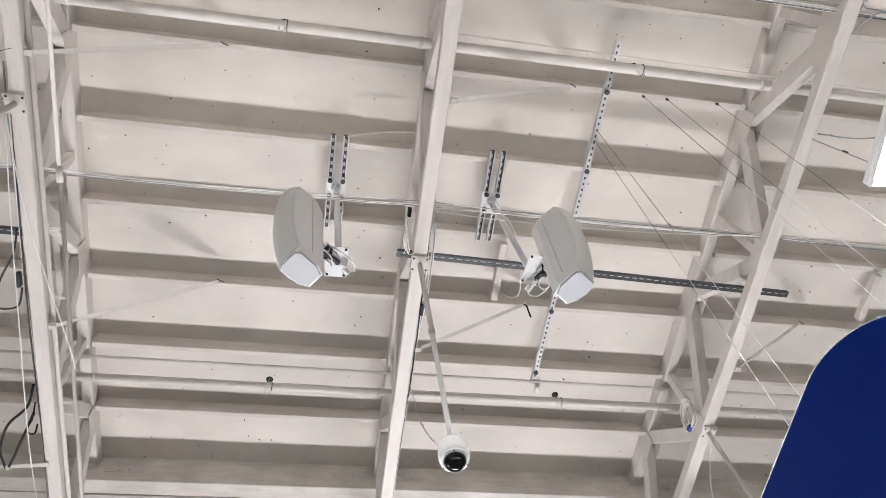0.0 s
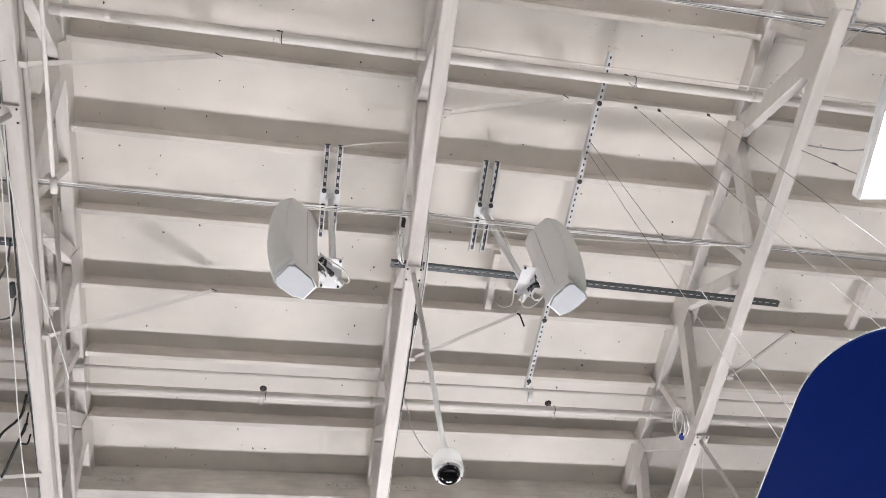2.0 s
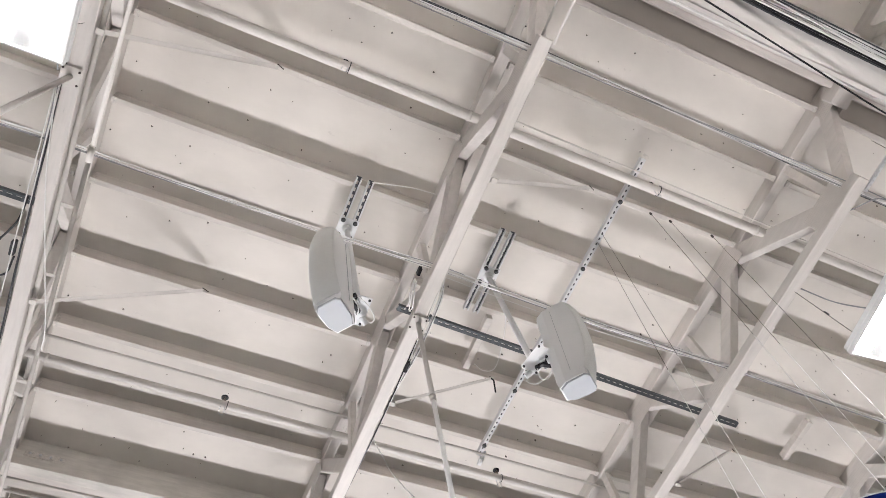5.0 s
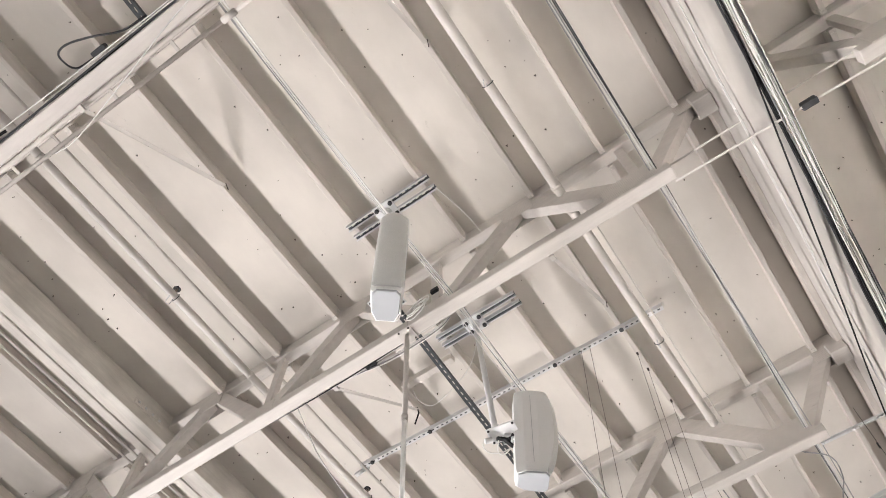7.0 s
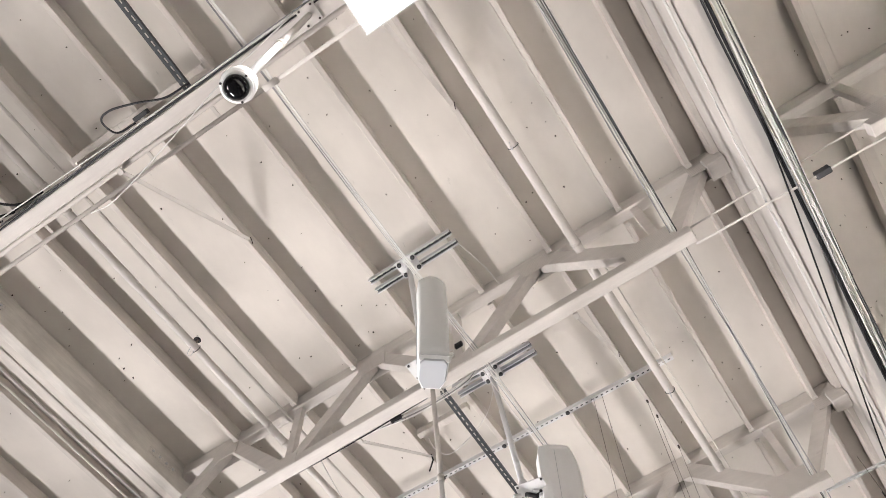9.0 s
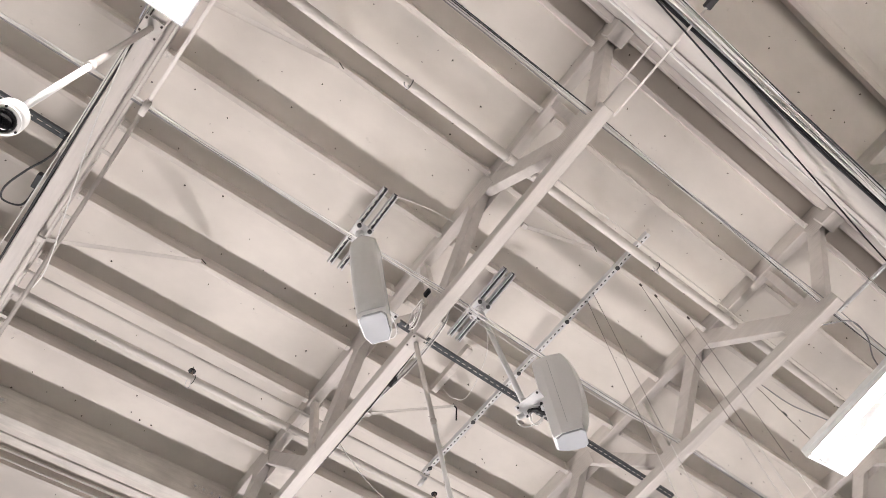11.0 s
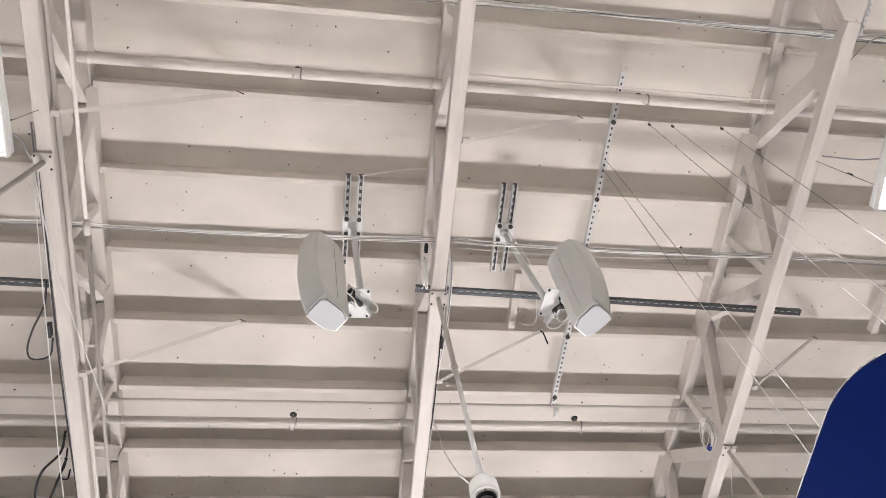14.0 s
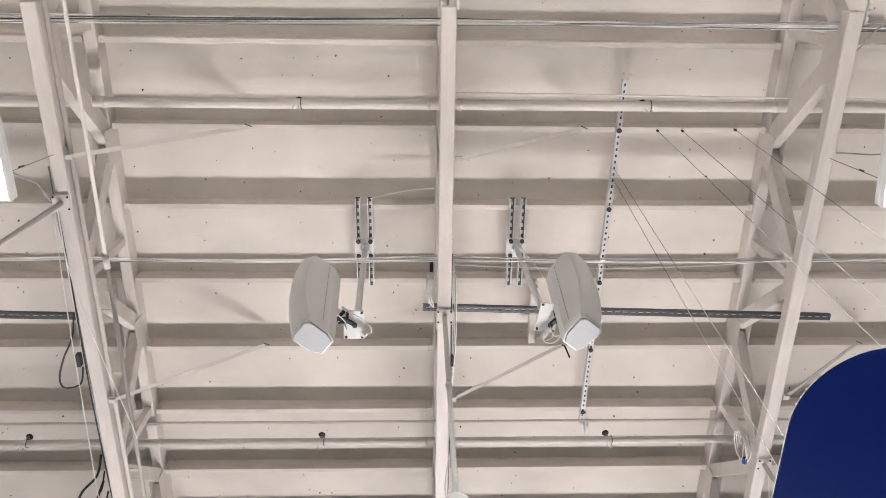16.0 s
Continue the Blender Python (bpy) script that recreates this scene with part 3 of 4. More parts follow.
# ---------------------------------------------------------------- dome cameras
def dome_camera(foot, top, joint_z, label, k=1.0):
    d = tagged(new("dome_camera"), label, "security camera", "dome cameras")
    d.location = foot
    o = -Vector(foot)
    part("housing", lathe([(k * r, k * z) for r, z in ((0.018, 0.112), (0.03, 0.106), (0.054, 0.095), (0.065, 0.078), (0.068, 0.02), (0.066, 0.006), (0.055, 0.0))], 40), dome_white, d, "round white housing", smooth=True)
    part("ring", lathe([(k * r, k * z) for r, z in ((0.0625, 0.002), (0.0625, -0.010), (0.054, -0.014), (0.050, -0.012))], 40), dome_white, d)
    prof = [(0.050, -0.008)] + [(0.050 * math.cos(a), -0.008 - 0.046 * math.sin(a)) for a in [0.26 * q for q in range(1, 6)]] + [(0.004, -0.0545)]
    part("dome", lathe([(k * r, k * z) for r, z in prof], 40), dome_glass, d, "smoked glossy dome", smooth=True)
    for a in (0.3, 2.4, 4.5):
        bm = knob(0.004, 0.004)
        bm.transform(Matrix.Translation((k * 0.059 * math.cos(a), k * 0.059 * math.sin(a), -k * 0.0125)))
        part("screw", bm, dark_grey, d)
    a, b = Vector((0, 0, k * 0.108)), Vector(top) + o
    j = a.lerp(b, (joint_z - foot[2] - 0.11) / (top[2] - foot[2] - 0.11))
    part("lower_pipe", tube([a, j], 0.0135, 16), dome_white, d, "bright white pipe", smooth=True)
    part("upper_pipe", tube([j, b], 0.0165, 16), pipe_paint, d, "cream painted pipe", smooth=True)
    part("coupling", tube([j - Vector((0, 0, 0.025)), j + Vector((0, 0, 0.025))], 0.0205, 16), pipe_paint, d, smooth=True)
    bm = box(-0.058, 0.058, -0.06, 0.06, -0.012, 0.0, 0.003)
    bm.transform(Matrix.Translation(b))
    part("chord_clamp", bm, pipe_paint, d)
    for sx in (-1, 1):
        bm = box(sx * 0.052 - 0.003, sx * 0.052 + 0.003, -0.04, 0.04, 0, 0.07)
        bm.transform(Matrix.Translation(b))
        part("clamp_cheek", bm, pipe_paint, d)
        for sy in (-0.04, 0.04):
            bm = knob(0.007, 0.006)
            bm.transform(Matrix.Translation(b + Vector((sx * 0.045, sy, -0.012))))
            part("clamp_bolt", bm, rust, d)
    return d


dome_camera((0.855, 1.893, 4.03), (0.866, 1.95, CHORD_Z0), 5.12, "white dome camera hanging on a pipe below a truss")
dome_camera((-1.598, 1.085, 3.94), (-1.605, 1.13, CHORD_Z0), 4.87, "white dome camera on a long pipe below the truss", 0.8)


# ---------------------------------------------------------------- lamps
def lamp_fixture(x, y, z, light, yaw=0.0):
    f = tagged(new("high_bay_lamp"), "bright white linear high bay lamp with two glowing strips", "ceiling lamp", "high bay lamps")
    f.matrix_world = pose(x, y, z, 0, 0, yaw)
    part("housing", box(-0.195, 0.195, -0.61, 0.61, 0.012, 0.06, 0.008), housing_mat, f, "white steel housing")
    for s in (-1, 1):
        part("glowing_strip", box(s * 0.107 - 0.058, s * 0.107 + 0.058, -0.575, 0.575, 0.0075, 0.0118, 0.001), light, f, "glowing white strip")
    # Skirts added to block the strips' sideways and upward light.
    for sx in (-1, 1):
        part("skirt", box(sx * 0.19 - 0.004, sx * 0.19 + 0.004, -0.61, 0.61, -0.022, 0.0119), housing_mat, f)
    for sy in (-1, 1):
        part("end_skirt", box(-0.185, 0.185, sy * 0.604 - 0.004, sy * 0.604 + 0.004, -0.022, 0.0119), housing_mat, f)
    top = CHORD_Z0 - z if y < 6 else DECK_Z - z
    for yy in (-0.5, 0.55):
        part("hanging_wire", tube([(-0.02, yy, 0.06), (0.0, yy * 1.1, top + 0.02)], 0.002, 5), steel_wire, f)
        part("turnbuckle", tube([(-0.01, yy * 1.04, top * 0.55), (-0.008, yy * 1.05, top * 0.55 + 0.05)], 0.006, 6), dark_grey, f)
    return f


# Only the inner pair at y 0.21 is seen; the other lamps are added.
for lx in (-6.57, -1.60, 3.35, 8.3):
    for ly in (-5.0, 0.21, 5.15):
        turned = (lx, ly) == (3.35, 0.21)
        lamp_fixture(lx - (0.065 if turned else 0), ly, 5.16, lamp_glow if ly > -1 else fill_glow, -6 if turned else 0)
# ---------------------------------------------------------------- blue hanging panel
def blue_panel():
    x0, x1, y0, y1, z, r = 2.03, 3.5, 0.855, 3.1, 3.67, 0.33
    s = thing("hanging_sign", (x0, y0, z), "large deep blue hanging panel with rounded corners", "sign")
    pts = []
    for cx, cy, a0 in ((x1 - r, y0 + r, -90), (x1 - r, y1 - r, 0), (x0 + r, y1 - r, 90), (x0 + r, y0 + r, 180)):
        for k in range(17):
            a = math.radians(a0 + 90 * k / 16)
            pts.append((cx + r * math.cos(a) - x0, cy + r * math.sin(a) - y0))
    bm = bmesh.new()
    lo = [bm.verts.new((x, y, 0)) for x, y in pts]
    hi = [bm.verts.new((x, y, 0.012)) for x, y in pts]
    bm.faces.new(lo)
    bm.faces.new(hi)
    for k in range(len(pts)):
        bm.faces.new((lo[k], lo[(k + 1) % len(pts)], hi[(k + 1) % len(pts)], hi[k]))
    part("face", bm, sign_blue, s, "taut deep blue vinyl face")
    cx, cy = (x1 - x0) / 2, (y1 - y0) / 2
    rim = [(cx + (x - cx) * 1.0015, cy + (y - cy) * 1.001, 0.010) for x, y in pts]
    part("edge_trim", tube(rim + rim[:1], 0.0022, 6, caps=False), sign_trim, s, "thin white edge trim")
    # Unseen dark sheet on top, added to stop blue light bouncing upward.
    bm = bmesh.new()
    bm.faces.new([bm.verts.new((cx + (x - cx) * 0.985, cy + (y - cy) * 0.985, 0.0125)) for x, y in pts])
    bmesh.ops.extrude_face_region(bm, geom=bm.faces[:])
    bmesh.ops.translate(bm, vec=(0, 0, 0.004), verts=bm.verts[:len(pts)])
    part("backing", bm, dark_grey, s, "unseen dark sheet, added against blue bounce light")
    for k in range(0, len(rim), 2):
        x, y, zz = rim[k]
        bm = box(x - 0.004, x + 0.004, y - 0.004, y + 0.004, zz - 0.003, zz + 0.006, 0.002)
        part("clip", bm, sign_trim, s)
    return s


blue_panel()
for (xa, ya), (xb, yb) in (((2.146, 1.09), (2.055, 1.27)), ((2.142, 1.165), (2.05, 1.40)), ((2.45, 0.81), (2.47, 1.0)),
                           ((2.635, 0.81), (2.67, 1.0)), ((3.03, 0.80), (3.05, 1.0))):
    a, b = Vector((xa, ya, PURLIN_Z - 0.02)), Vector((xb, yb, 3.705))
    mid = a.lerp(b, 0.55)
    w = thing("sign_wire", tuple(b), "thin wire holding the blue panel, lower half painted white as lit", "wire", "sign wires")
    part("wire", tube([a - b, mid - b], 0.0016, 5), steel_wire, w, "thin dark steel wire")
    # Same wire lower down, in white because the lamps light it there.
    part("cord", tube([mid - b, Vector((0, 0, 0))], 0.0019, 5), lit_wire_white, w, "lower wire, painted white as lamp-lit")
    if xa > 2.3:
        part("eye", tube([Vector((xa, ya, PURLIN_Z - 0.03)) - b, Vector((xa, ya, PURLIN_Z + 0.005)) - b], 0.009, 6), rust, w, "rusty screw eye")


# ---------------------------------------------------------------- sprinklers, pipes, conduits
def pipe_run(name, a, b, r, label, mat=None, category="pipe", group=""):
    return tagged(part(name, tube([a, b], r, 18), mat or pipe_paint, smooth=True), label, category, group)


PIPE_A, PIPE_B = (0.595, 6.645, 0.036), (3.46, 6.70, 0.031)


def sprinkler_pipe(pipe, heads, label):
    """A pipe across the trusses with its upright heads and wire hangers."""
    y, z, r = pipe
    p = thing("sprinkler_pipe", (0, y, z), label, "pipe", "sprinkler pipes")
    part("pipe", tube([(-8, 0, 0), (10, 0, 0)], r, 20), pipe_paint, p, smooth=True)
    for x in heads:
        bm = tube([(0, 0, -0.006), (0, 0, 0.03)], 0.013, 10)
        bm.transform(Matrix.Translation((x, 0, r)))
        s = part("sprinkler_head", bm, brass, p, "small upright bronze sprinkler head")
        at = Matrix.Translation((x, 0, r))

        def piece(name, bm, mat, label=""):
            bm.transform(at)
            part(name, bm, mat, s, label)

        for k in (-1, 1):
            piece("frame_arm", tube(curve_points([(0, k * 0.009, 0.03), (0, k * 0.019, 0.045), (0, k * 0.004, 0.062)], 4), 0.0045, 5), brass)
        piece("deflector", lathe([(0.026, 0.058), (0.030, 0.064), (0.012, 0.072)], 14), black_plastic, "dark deflector disc")
        ring = [((r + 0.004) * math.cos(a), -r + (r + 0.004) * math.sin(a)) for a in [math.tau * k / 16 for k in range(17)]]
        piece("hanger_ring", tube([(0.03, yy, zz) for yy, zz in ring], 0.0035, 5, caps=False), dark_grey, "wire hanger round the pipe")
        piece("hanger_loop", tube(curve_points([(-0.016, 0.0, -r), (-0.018, 0.012, -2 * r - 0.06), (0.0, 0.016, -2 * r - 0.085), (0.018, 0.012, -2 * r - 0.06), (0.016, 0.0, -r)], 5), 0.003, 5), bright_steel)
    for x in [t + d for t in TRUSS_X for d in (-0.11, 0.11)]:
        part("pipe_collar", tube([(x - 0.012, 0, 0), (x + 0.012, 0, 0)], r + 0.004, 18), pipe_paint, p, smooth=True)
    return p


HEADS = [-5.05, -2.62, -0.16, 2.285, 4.75]
sprinkler_pipe(PIPE_A, HEADS, "cream painted sprinkler pipe crossing the trusses")
sprinkler_pipe(PIPE_B, [x + 0.02 for x in HEADS], "cream painted sprinkler pipe below the purlins")
pipe_run("conduit", (-8, 3.335, 6.80), (10, 3.335, 6.80), 0.012, "thin cream conduit beside a purlin", category="conduit", group="conduits")
pipe_run("conduit", (-8, 4.80, 6.71), (10, 4.80, 6.71), 0.012, "thin cream conduit beside the deep beam", category="conduit", group="conduits")
pipe_run("conduit", (-8, 4.90, 6.72), (10, 4.90, 6.72), 0.010, "thin cream conduit beside the deep beam", category="conduit", group="conduits")
pipe_run("conduit", (0.92, 0.505, 6.62), (6.5, 0.55, 6.62), 0.006, "thin white conduit under the sprinkler pipe", category="conduit", group="conduits")


# conduits beside the west truss
pipe_run("conduit", (-1.525, -2.5, 6.13), (-1.525, 7.5, 6.13), 0.0165, "cream conduit strapped along a truss", category="conduit", group="conduits")
c2 = pipe_run("conduit", (-1.418, 1.55, 6.13), (-1.46, 7.5, 6.16), 0.0145, "cream conduit along a truss with a coupling", category="conduit", group="conduits")
pipe_run("conduit", (-1.418, 1.55, 6.13), (-1.40, -2.5, 6.13), 0.0125, "slim cream conduit along a truss", category="conduit", group="conduits")
tagged(part("conduit_coupling", tube([(-1.418, 1.52, 6.13), (-1.418, 1.62, 6.13)], 0.021, 14), pipe_paint, smooth=True), "cream steel coupling joining two conduits", "coupling")
for y in (1.95, 2.45, 3.3):
    s = tagged(part("conduit_strap", box(-1.565, -1.43, y - 0.012, y + 0.012, 6.145, 6.152, 0.001), pipe_paint), "flat strap across conduits beside the truss", "strap", "conduit straps")

pipe_run("conduit", (0.915, -0.08, 6.05), (0.985, -5.0, 6.05), 0.008, "cream conduit running off the end of a truss", category="conduit", group="conduits")
pipe_run("conduit", (0.86, 0.05, 6.175), (0.83, -5.0, 6.20), 0.007, "slim cream conduit above the truss end", category="conduit", group="conduits")
bm = box(-0.022, 0.022, -0.05, 0.05, -0.02, 0.03, 0.004)
bm.transform(Matrix.Translation((0.93, -0.96, 6.055)))
tagged(part("pipe_clamp", bm, dark_grey), "dark grey clamp on a slim conduit", "clamp")
s = tagged(new("perforated_strut"), "white perforated strut at the end of a truss", "strut")
s.matrix_world = along((3.395, -0.02, 6.062), (3.42, -3.0, 6.06))
part("channel", slotted(3.0, w=0.024, h=0.02, slot=0.012, pitch=0.034, gap=0.010), white_metal, s)


# ---------------------------------------------------------------- knee braces and blocks
def knee_brace(x, y, hook=False):
    b = thing("knee_brace", (x + 0.075, y, 6.07), "thin cream steel angle brace from truss to purlin", "brace", "knee braces")
    end = Vector((0.95, -0.03, PURLIN_Z - 6.07 - 0.012))
    part("leg", bar((0, 0, 0), end, 0.030, 0.003, 0), pipe_paint, b)
    part("flange", bar((0, 0.0135, 0.012), end + Vector((0, 0.0135, 0.012)), 0.003, 0.026, 0), pipe_paint, b)
    part("foot", box(-0.020, 0.025, -0.018, 0.018, -0.010, 0.012, 0.003), pipe_paint, b)
    if hook:
        part("hook", tube([end + Vector((-0.03, 0, 0.0)), end + Vector((0.0, 0.0, -0.04)), end + Vector((0.03, 0.06, -0.12))], 0.007, 6), black_plastic, b, "dark bent bracket")
    else:
        part("nail", tube([end + Vector((-0.01, -0.02, -0.006)), end + Vector((0.04, 0.0, -0.004))], 0.004, 5), rust, b)
    return b


for x in TRUSS_X[1:6]:
    if x != TRUSS_X[4]:
        knee_brace(x, 0.83)
    knee_brace(x, 2.63, hook=(x == TRUSS_X[3]))


def block(x, y0, y1):
    return tagged(part("hanging_block", box(x - 0.028, x + 0.028, y0, y1, 6.765, PURLIN_Z - 0.002, 0.004), timber_paint), "short cream timber block below two purlins", "timber", "timber blocks")


block(1.605, 2.06, 2.56)
block(4.87, 2.06, 2.50)
tagged(part("ledger_strip", box(-1.745, -1.70, 2.05, 3.22, 6.80, 6.86, 0.003), timber_paint), "cream ledger strip beside a truss chord", "timber")


# ---------------------------------------------------------------- cables
rng = random.Random(21)


def strands(n, xs, y, z, spread, drop, mats, radius, label, group):
    """Loose strands laid over the supports at xs, sagging between them."""
    for k in range(n):
        pts = []
        oy, oz = rng.uniform(-spread, spread), rng.uniform(0, spread * 0.5)
        for a, b in zip(xs, xs[1:]):
            d = drop * rng.uniform(0.4, 1.4)
            ny, nz = rng.uniform(-spread, spread), rng.uniform(0, spread * 0.5)
            seg = sag((a, y + oy, z + oz), (b, y + ny, z + nz), d, 8)
            pts += seg if not pts else seg[1:]
            oy, oz = ny, nz
        cable("cable", pts, radius * rng.uniform(0.8, 1.3), mats[k % len(mats)], label, 5, group)


strands(12, TRUSS_X, 0.0, CHORD_Z1 + 0.012, 0.030, 0.03, [white_cable, grey_cable, white_cable, dark_grey, white_cable, grey_cable], 0.0033,
        "thin data cable in a loose bundle over the trusses", "cables over the truss ends")
strands(6, TRUSS_X, 1.56, CHORD_Z1 + 0.006, 0.026, 0.045, [white_cable, white_cable, grey_cable], 0.0034, "white cable in a loose run over the trusses", "white cables over the trusses")
strands(4, [-8 + 1.3 * k for k in range(15)], -0.765, 6.06, 0.014, 0.010, [black_plastic, black_plastic, dark_grey], 0.006, "dark data cable in a thick bundle under the girder", "cables under the girder")
strands(20, [-8 + 1.4 * k for k in range(14)], -0.825, 6.045, 0.040, 0.016, [white_cable, grey_cable, white_cable, white_cable, dark_grey, white_cable, grey_cable, white_cable], 0.0045,
        "data cable in a thick bundle under the girder", "cables under the girder")
strands(2, [-8 + 1.7 * k for k in range(11)], -0.59, 6.09, 0.015, 0.015, [white_cable], 0.0035, "thin white cable along the girder edge", "cables along the girder")
cable("white_cable", sag((0.90, 1.60, 6.152), (3.28, 1.56, 6.158), 0.11, 14), 0.0036, white_cable, "single white cable sagging below the bundle")
cable("black_cable", curve_points([(-1.5, -0.80, 6.03), (0.0, -0.775, 6.04), (0.7, -0.745, 6.04), (2.15, -0.62, 6.05), (3.25, -0.52, 6.06), (4.5, -0.45, 6.1), (6.5, -0.4, 6.15)]), 0.006, black_plastic, "single black cable sagging under the girder")
cable("white_lead", curve_points([(0.32, 1.335, 6.80), (0.45, 1.30, 6.785), (0.62, 1.27, 6.80), (0.80, 1.26, 6.82)]), 0.0045, white_cable, "white lead from a speaker mount to the truss")
cable("white_lead", curve_points([(1.48, 1.72, 6.76), (1.66, 1.95, 6.62), (1.72, 2.3, 6.50), (1.70, 2.45, 6.62), (1.66, 2.5, 6.78)]), 0.0035, white_cable, "loose white lead hanging below the purlins")
cable("white_lead", curve_points([(0.925, 2.97, 6.08), (0.90, 2.75, 5.6), (0.862, 2.55, 5.2), (0.825, 2.22, 4.62), (0.82, 1.98, 4.22), (0.845, 1.88, 4.12)]), 0.0035, white_cable, "thin white lead down to a dome camera")
for dx, r, mm in ((0.054, 0.0055, black_plastic), (0.060, 0.004, white_cable), (0.053, 0.004, grey_cable), (0.056, 0.0035, black_plastic)):
    cable("truss_cable", [(0.862 + dx + 0.004 * math.sin(3 * y), y, 6.085 + 0.02 * math.sin(2.3 * y + dx * 90)) for y in [1.5 + 0.25 * k for k in range(24)]], r, mm, "cable clipped along a truss chord", group="cables along the truss")
bm = box(-0.016, 0.016, -0.045, 0.045, -0.025, 0.03, 0.004)
bm.transform(Matrix.Translation((0.93, 2.30, 6.07)))
tagged(part("junction_box", bm, black_plastic), "small black junction box on a truss chord", "junction box")


def coil(c, r, n, mat, label):
    rr = random.Random(int(c[1] * 100))
    pts = []
    for k in range(n * 14):
        a = k * math.tau / 14
        q = r * (1 + 0.15 * math.sin(a * 0.37 + c[1]))
        pts.append((c[0] + 0.025 * math.sin(a + 0.6 * k / 14) + rr.uniform(-0.006, 0.006), c[1] + q * 1.2 * math.cos(a) + rr.uniform(-0.006, 0.006), c[2] + q * math.sin(a)))
    return cable("cable_coil", pts, 0.0042, mat, label)


coil((0.765, 1.80, 6.14), 0.085, 3, white_cable, "coil of white cable tied to a truss")
coil((3.25, 3.22, 6.27), 0.10, 5, white_cable, "coil of white cable hung on a truss")
tagged(part("blue_tag", box(3.235, 3.262, 3.26, 3.31, 6.16, 6.20, 0.004), blue_knob), "small blue plastic connector by a cable coil", "connector")
bm = box(-0.012, 0.012, -0.03, 0.03, -0.02, 0.025, 0.003)
bm.transform(Matrix.Translation((0.775, 1.66, 6.25)))
tagged(part("connector", bm, black_plastic), "small dark connector at a cable coil", "connector")

# cables about the west truss
WX = -1.592
for k, (mm, r) in enumerate(((dark_grey, 0.006), (white_cable, 0.005), (grey_cable, 0.005), (white_cable, 0.004), (black_plastic, 0.005))):
    cable("truss_cable", [(WX - 0.056 - 0.008 * (k % 3) + 0.006 * math.sin(2 * y + k), y, 6.075 + 0.016 * k + 0.012 * math.sin(1.7 * y + k)) for y in [0.9 + 0.3 * j for j in range(20)]], r, mm, "cable clipped along a truss chord", group="cables along the truss")
cable("black_cable", curve_points([(-1.69, 1.95, 6.11), (-1.70, 2.10, 6.05), (-1.77, 2.25, 6.02), (-1.82, 2.40, 6.01), (-1.80, 2.48, 6.01), (-1.70, 2.47, 6.04), (-1.685, 2.36, 6.09)]), 0.0065, dark_grey, "dark cable loop hanging from a truss")
cable("black_cable", curve_points([(-1.68, 3.12, 6.10), (-1.70, 3.25, 6.02), (-1.82, 3.38, 5.98), (-1.88, 3.56, 5.96), (-1.87, 3.68, 5.95), (-1.84, 3.73, 5.95), (-1.75, 3.52, 5.98), (-1.68, 3.33, 6.06)]), 0.009, black_plastic, "thick black cable loop below a truss")
cable("black_cable", curve_points([(-1.685, 3.28, 6.11), (-1.69, 3.38, 6.04), (-1.72, 3.44, 6.0), (-1.685, 3.50, 6.04), (-1.68, 3.46, 6.1)]), 0.006, black_plastic, "small black cable loop at a truss chord")
tagged(part("cable_joint", tube([(-1.852, 3.715, 5.95), (-1.838, 3.745, 5.945)], 0.013, 8), bright_steel, smooth=True), "shiny metal joint on a black cable", "connector")
tagged(part("stay_bar", bar((-1.61, 3.78, 6.05), (-3.9, 4.05, 6.07), 0.035, 0.008, 0.001), pipe_paint), "flat cream steel stay bar below a truss", "brace")
bm = box(-0.014, 0.014, -0.05, 0.05, -0.02, 0.03, 0.004)
bm.transform(Matrix.Translation((-1.70, 2.30, 6.08)))
tagged(part("junction_box", bm, dark_grey), "small dark junction box on a truss chord", "junction box")
cable("white_cable", curve_points([(-1.665, 1.2, 6.04), (-1.665, 1.9, 5.98), (-1.675, 2.6, 5.965), (-1.70, 3.6, 5.98), (-1.70, 4.6, 6.05)]), 0.004, white_cable, "white cable hanging beside a truss")
cable("white_cable", curve_points([(-1.66, 1.2, 6.04), (-1.59, 1.75, 6.0), (-1.50, 2.2, 5.99), (-1.40, 2.75, 6.03), (-1.41, 3.0, 6.13)]), 0.004, white_cable, "white cable crossing below a truss to a conduit")
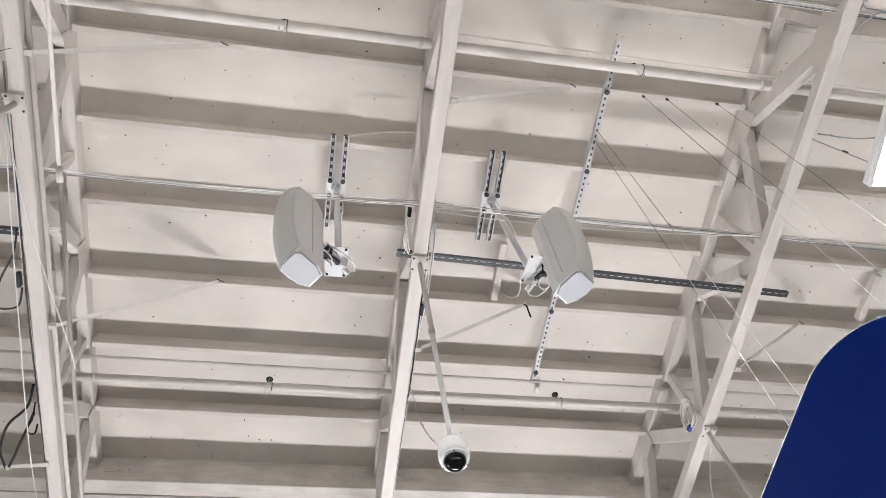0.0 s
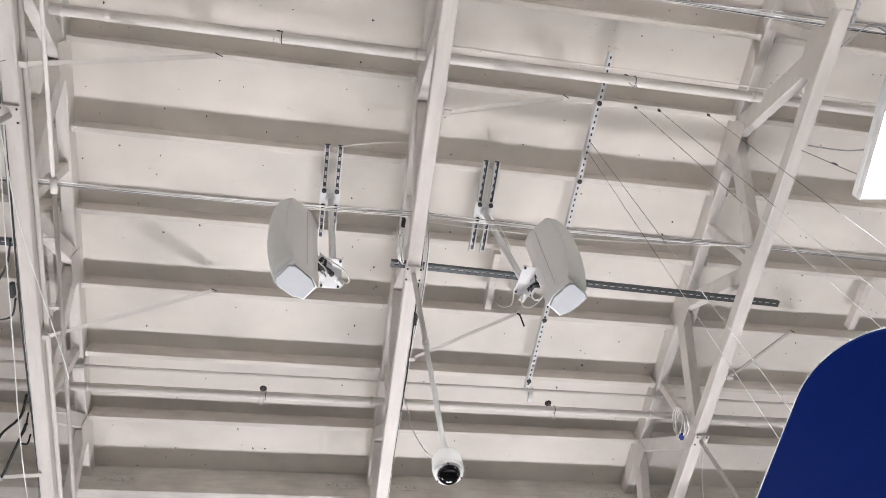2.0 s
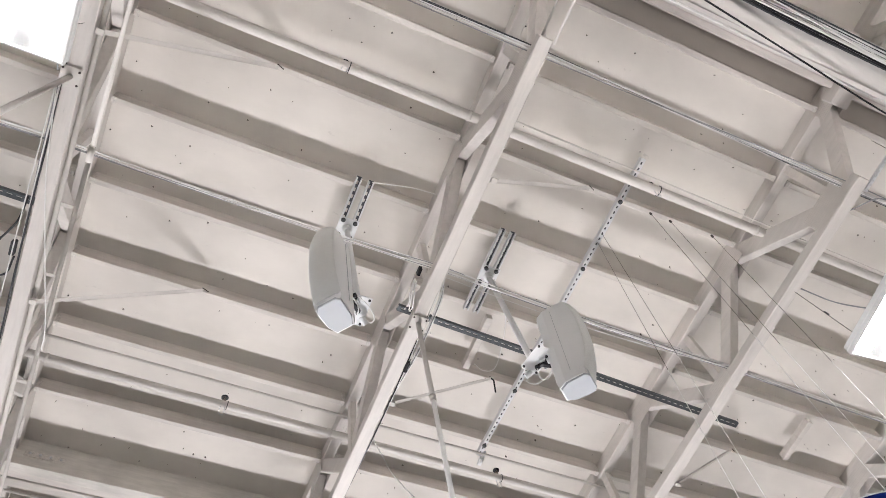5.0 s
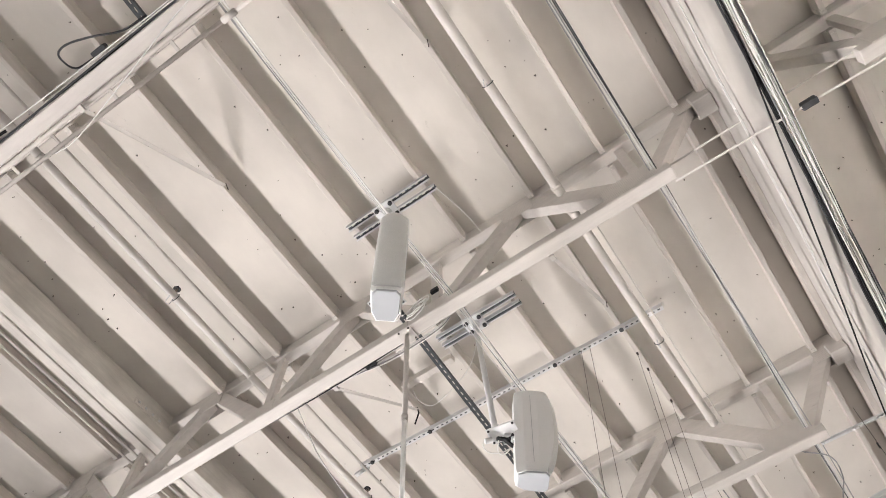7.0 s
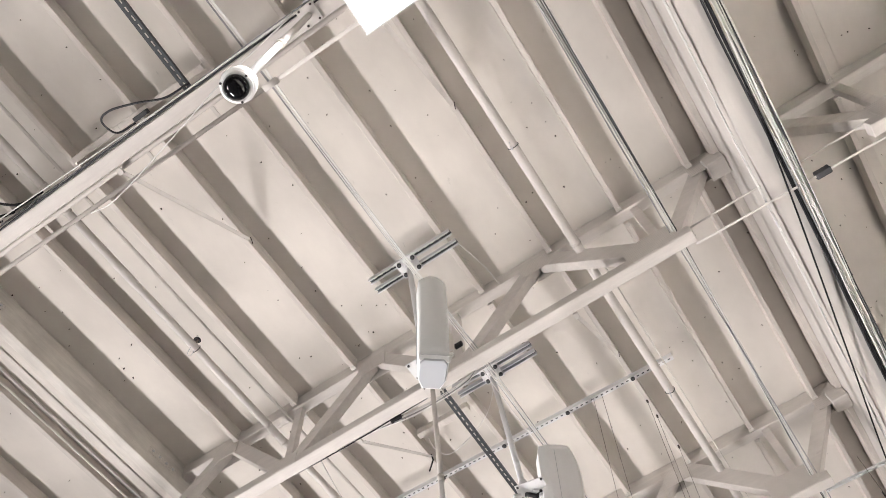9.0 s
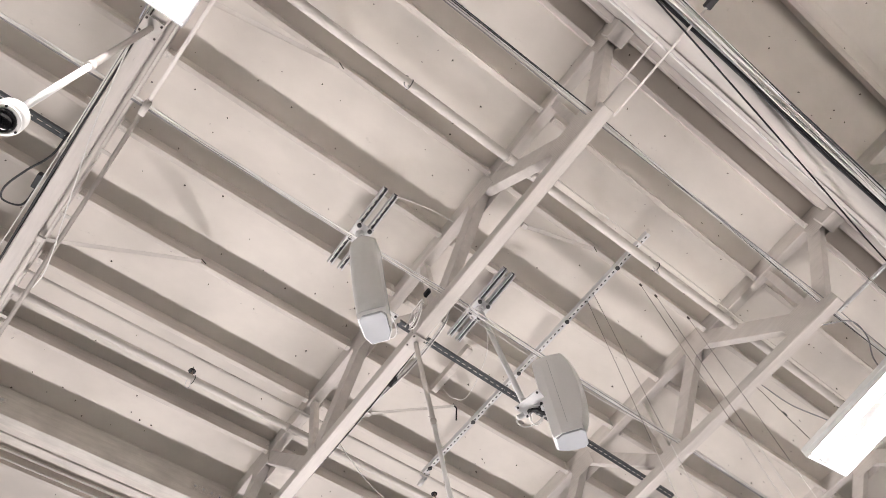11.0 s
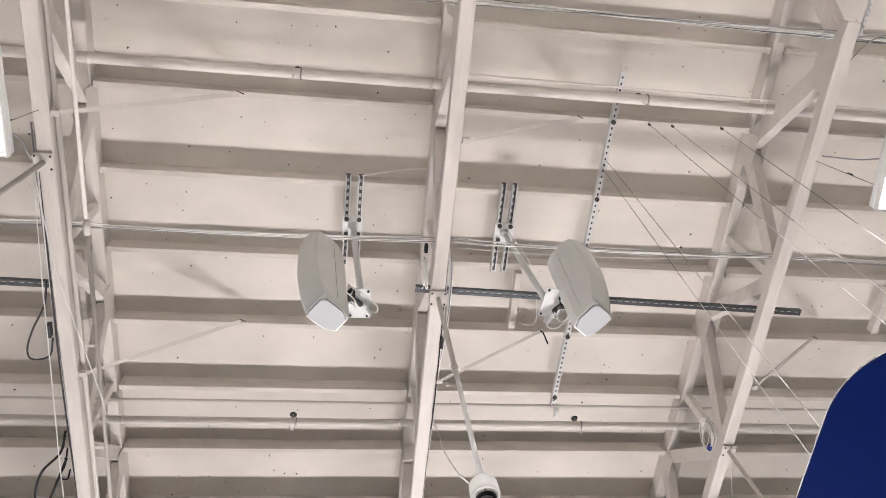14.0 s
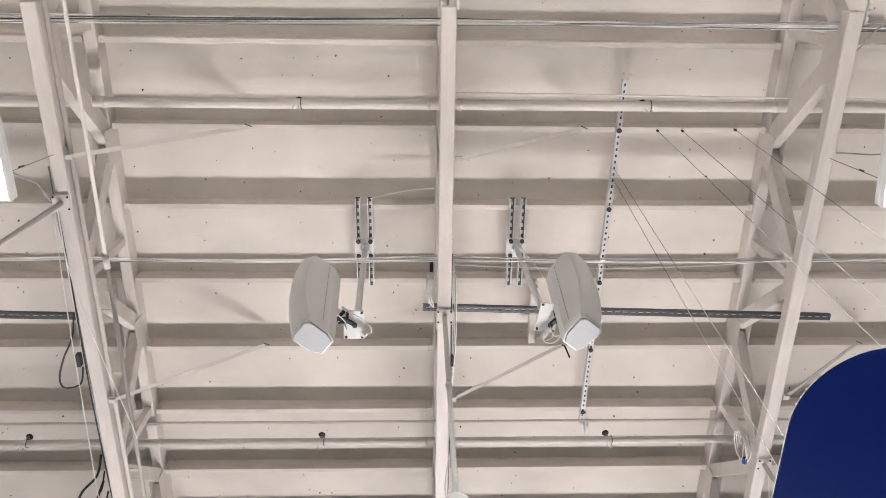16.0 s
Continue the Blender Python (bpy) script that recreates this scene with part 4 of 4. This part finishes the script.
cable("lamp_lead", curve_points([(-1.60, 0.55, 5.23), (-1.57, 0.8, 5.55), (-1.66, 0.95, 5.9), (-1.68, 1.12, 6.07)]), 0.006, grey_cable, "grey flexible lead from a lamp to the truss")
cable("lamp_lead", curve_points([(3.50, 0.55, 5.23), (3.62, 0.62, 5.6), (3.56, 0.74, 5.9), (3.40, 0.78, 6.09)]), 0.005, grey_cable, "grey flexible lead from a lamp to the truss")
cable("lamp_lead", curve_points([(3.38, 0.14, 6.08), (3.42, -0.02, 5.95), (3.42, -0.01, 5.75), (3.34, 0.08, 5.5), (3.30, 0.12, 5.23)]), 0.005, grey_cable, "grey flexible lead looping down to a lamp")
for k in range(4):
    cable("white_lead", curve_points([(0.925, 1.55 + 0.02 * k, 6.165), (0.930 + 0.004 * k, 1.72, 6.06 - 0.01 * k), (0.935 + 0.003 * k, 2.0 + 0.04 * k, 6.04 - 0.012 * k), (0.932, 2.3 + 0.05 * k, 6.06), (0.926, 2.5 + 0.06 * k, 6.09)]), 0.0038, [white_cable, grey_cable][k == 2], "loose lead drooping along a truss chord", group="loose leads")
# pipe drop on the east truss
drop = thing("drop_pipe", (3.335, 3.22, CHORD_Z0), "cream pipe clamped under a truss", "pipe")
part("pipe", tube([(0, 0, 0), (0.02, 0.03, -2.3)], 0.0165, 14), pipe_paint, drop, smooth=True)
part("clamp_plate", box(-0.06, 0.06, -0.055, 0.055, -0.014, -0.001, 0.003), pipe_paint, drop)
for sx in (-1, 1):
    part("clamp_cheek", box(sx * 0.053 - 0.003, sx * 0.053 + 0.003, -0.04, 0.04, -0.005, 0.07), pipe_paint, drop)
    for sy in (-0.035, 0.035):
        bm = knob(0.007, 0.006)
        bm.transform(Matrix.Translation((sx * 0.04, sy, -0.014)))
        part("clamp_bolt", bm, rust, drop)
cable("white_lead", curve_points([(3.385, 3.25, 6.08), (3.40, 3.6, 5.9), (3.43, 3.9, 5.5), (3.40, 4.0, 5.0), (3.37, 3.6, 4.2)]), 0.004, white_cable, "thin white lead hanging from a truss")
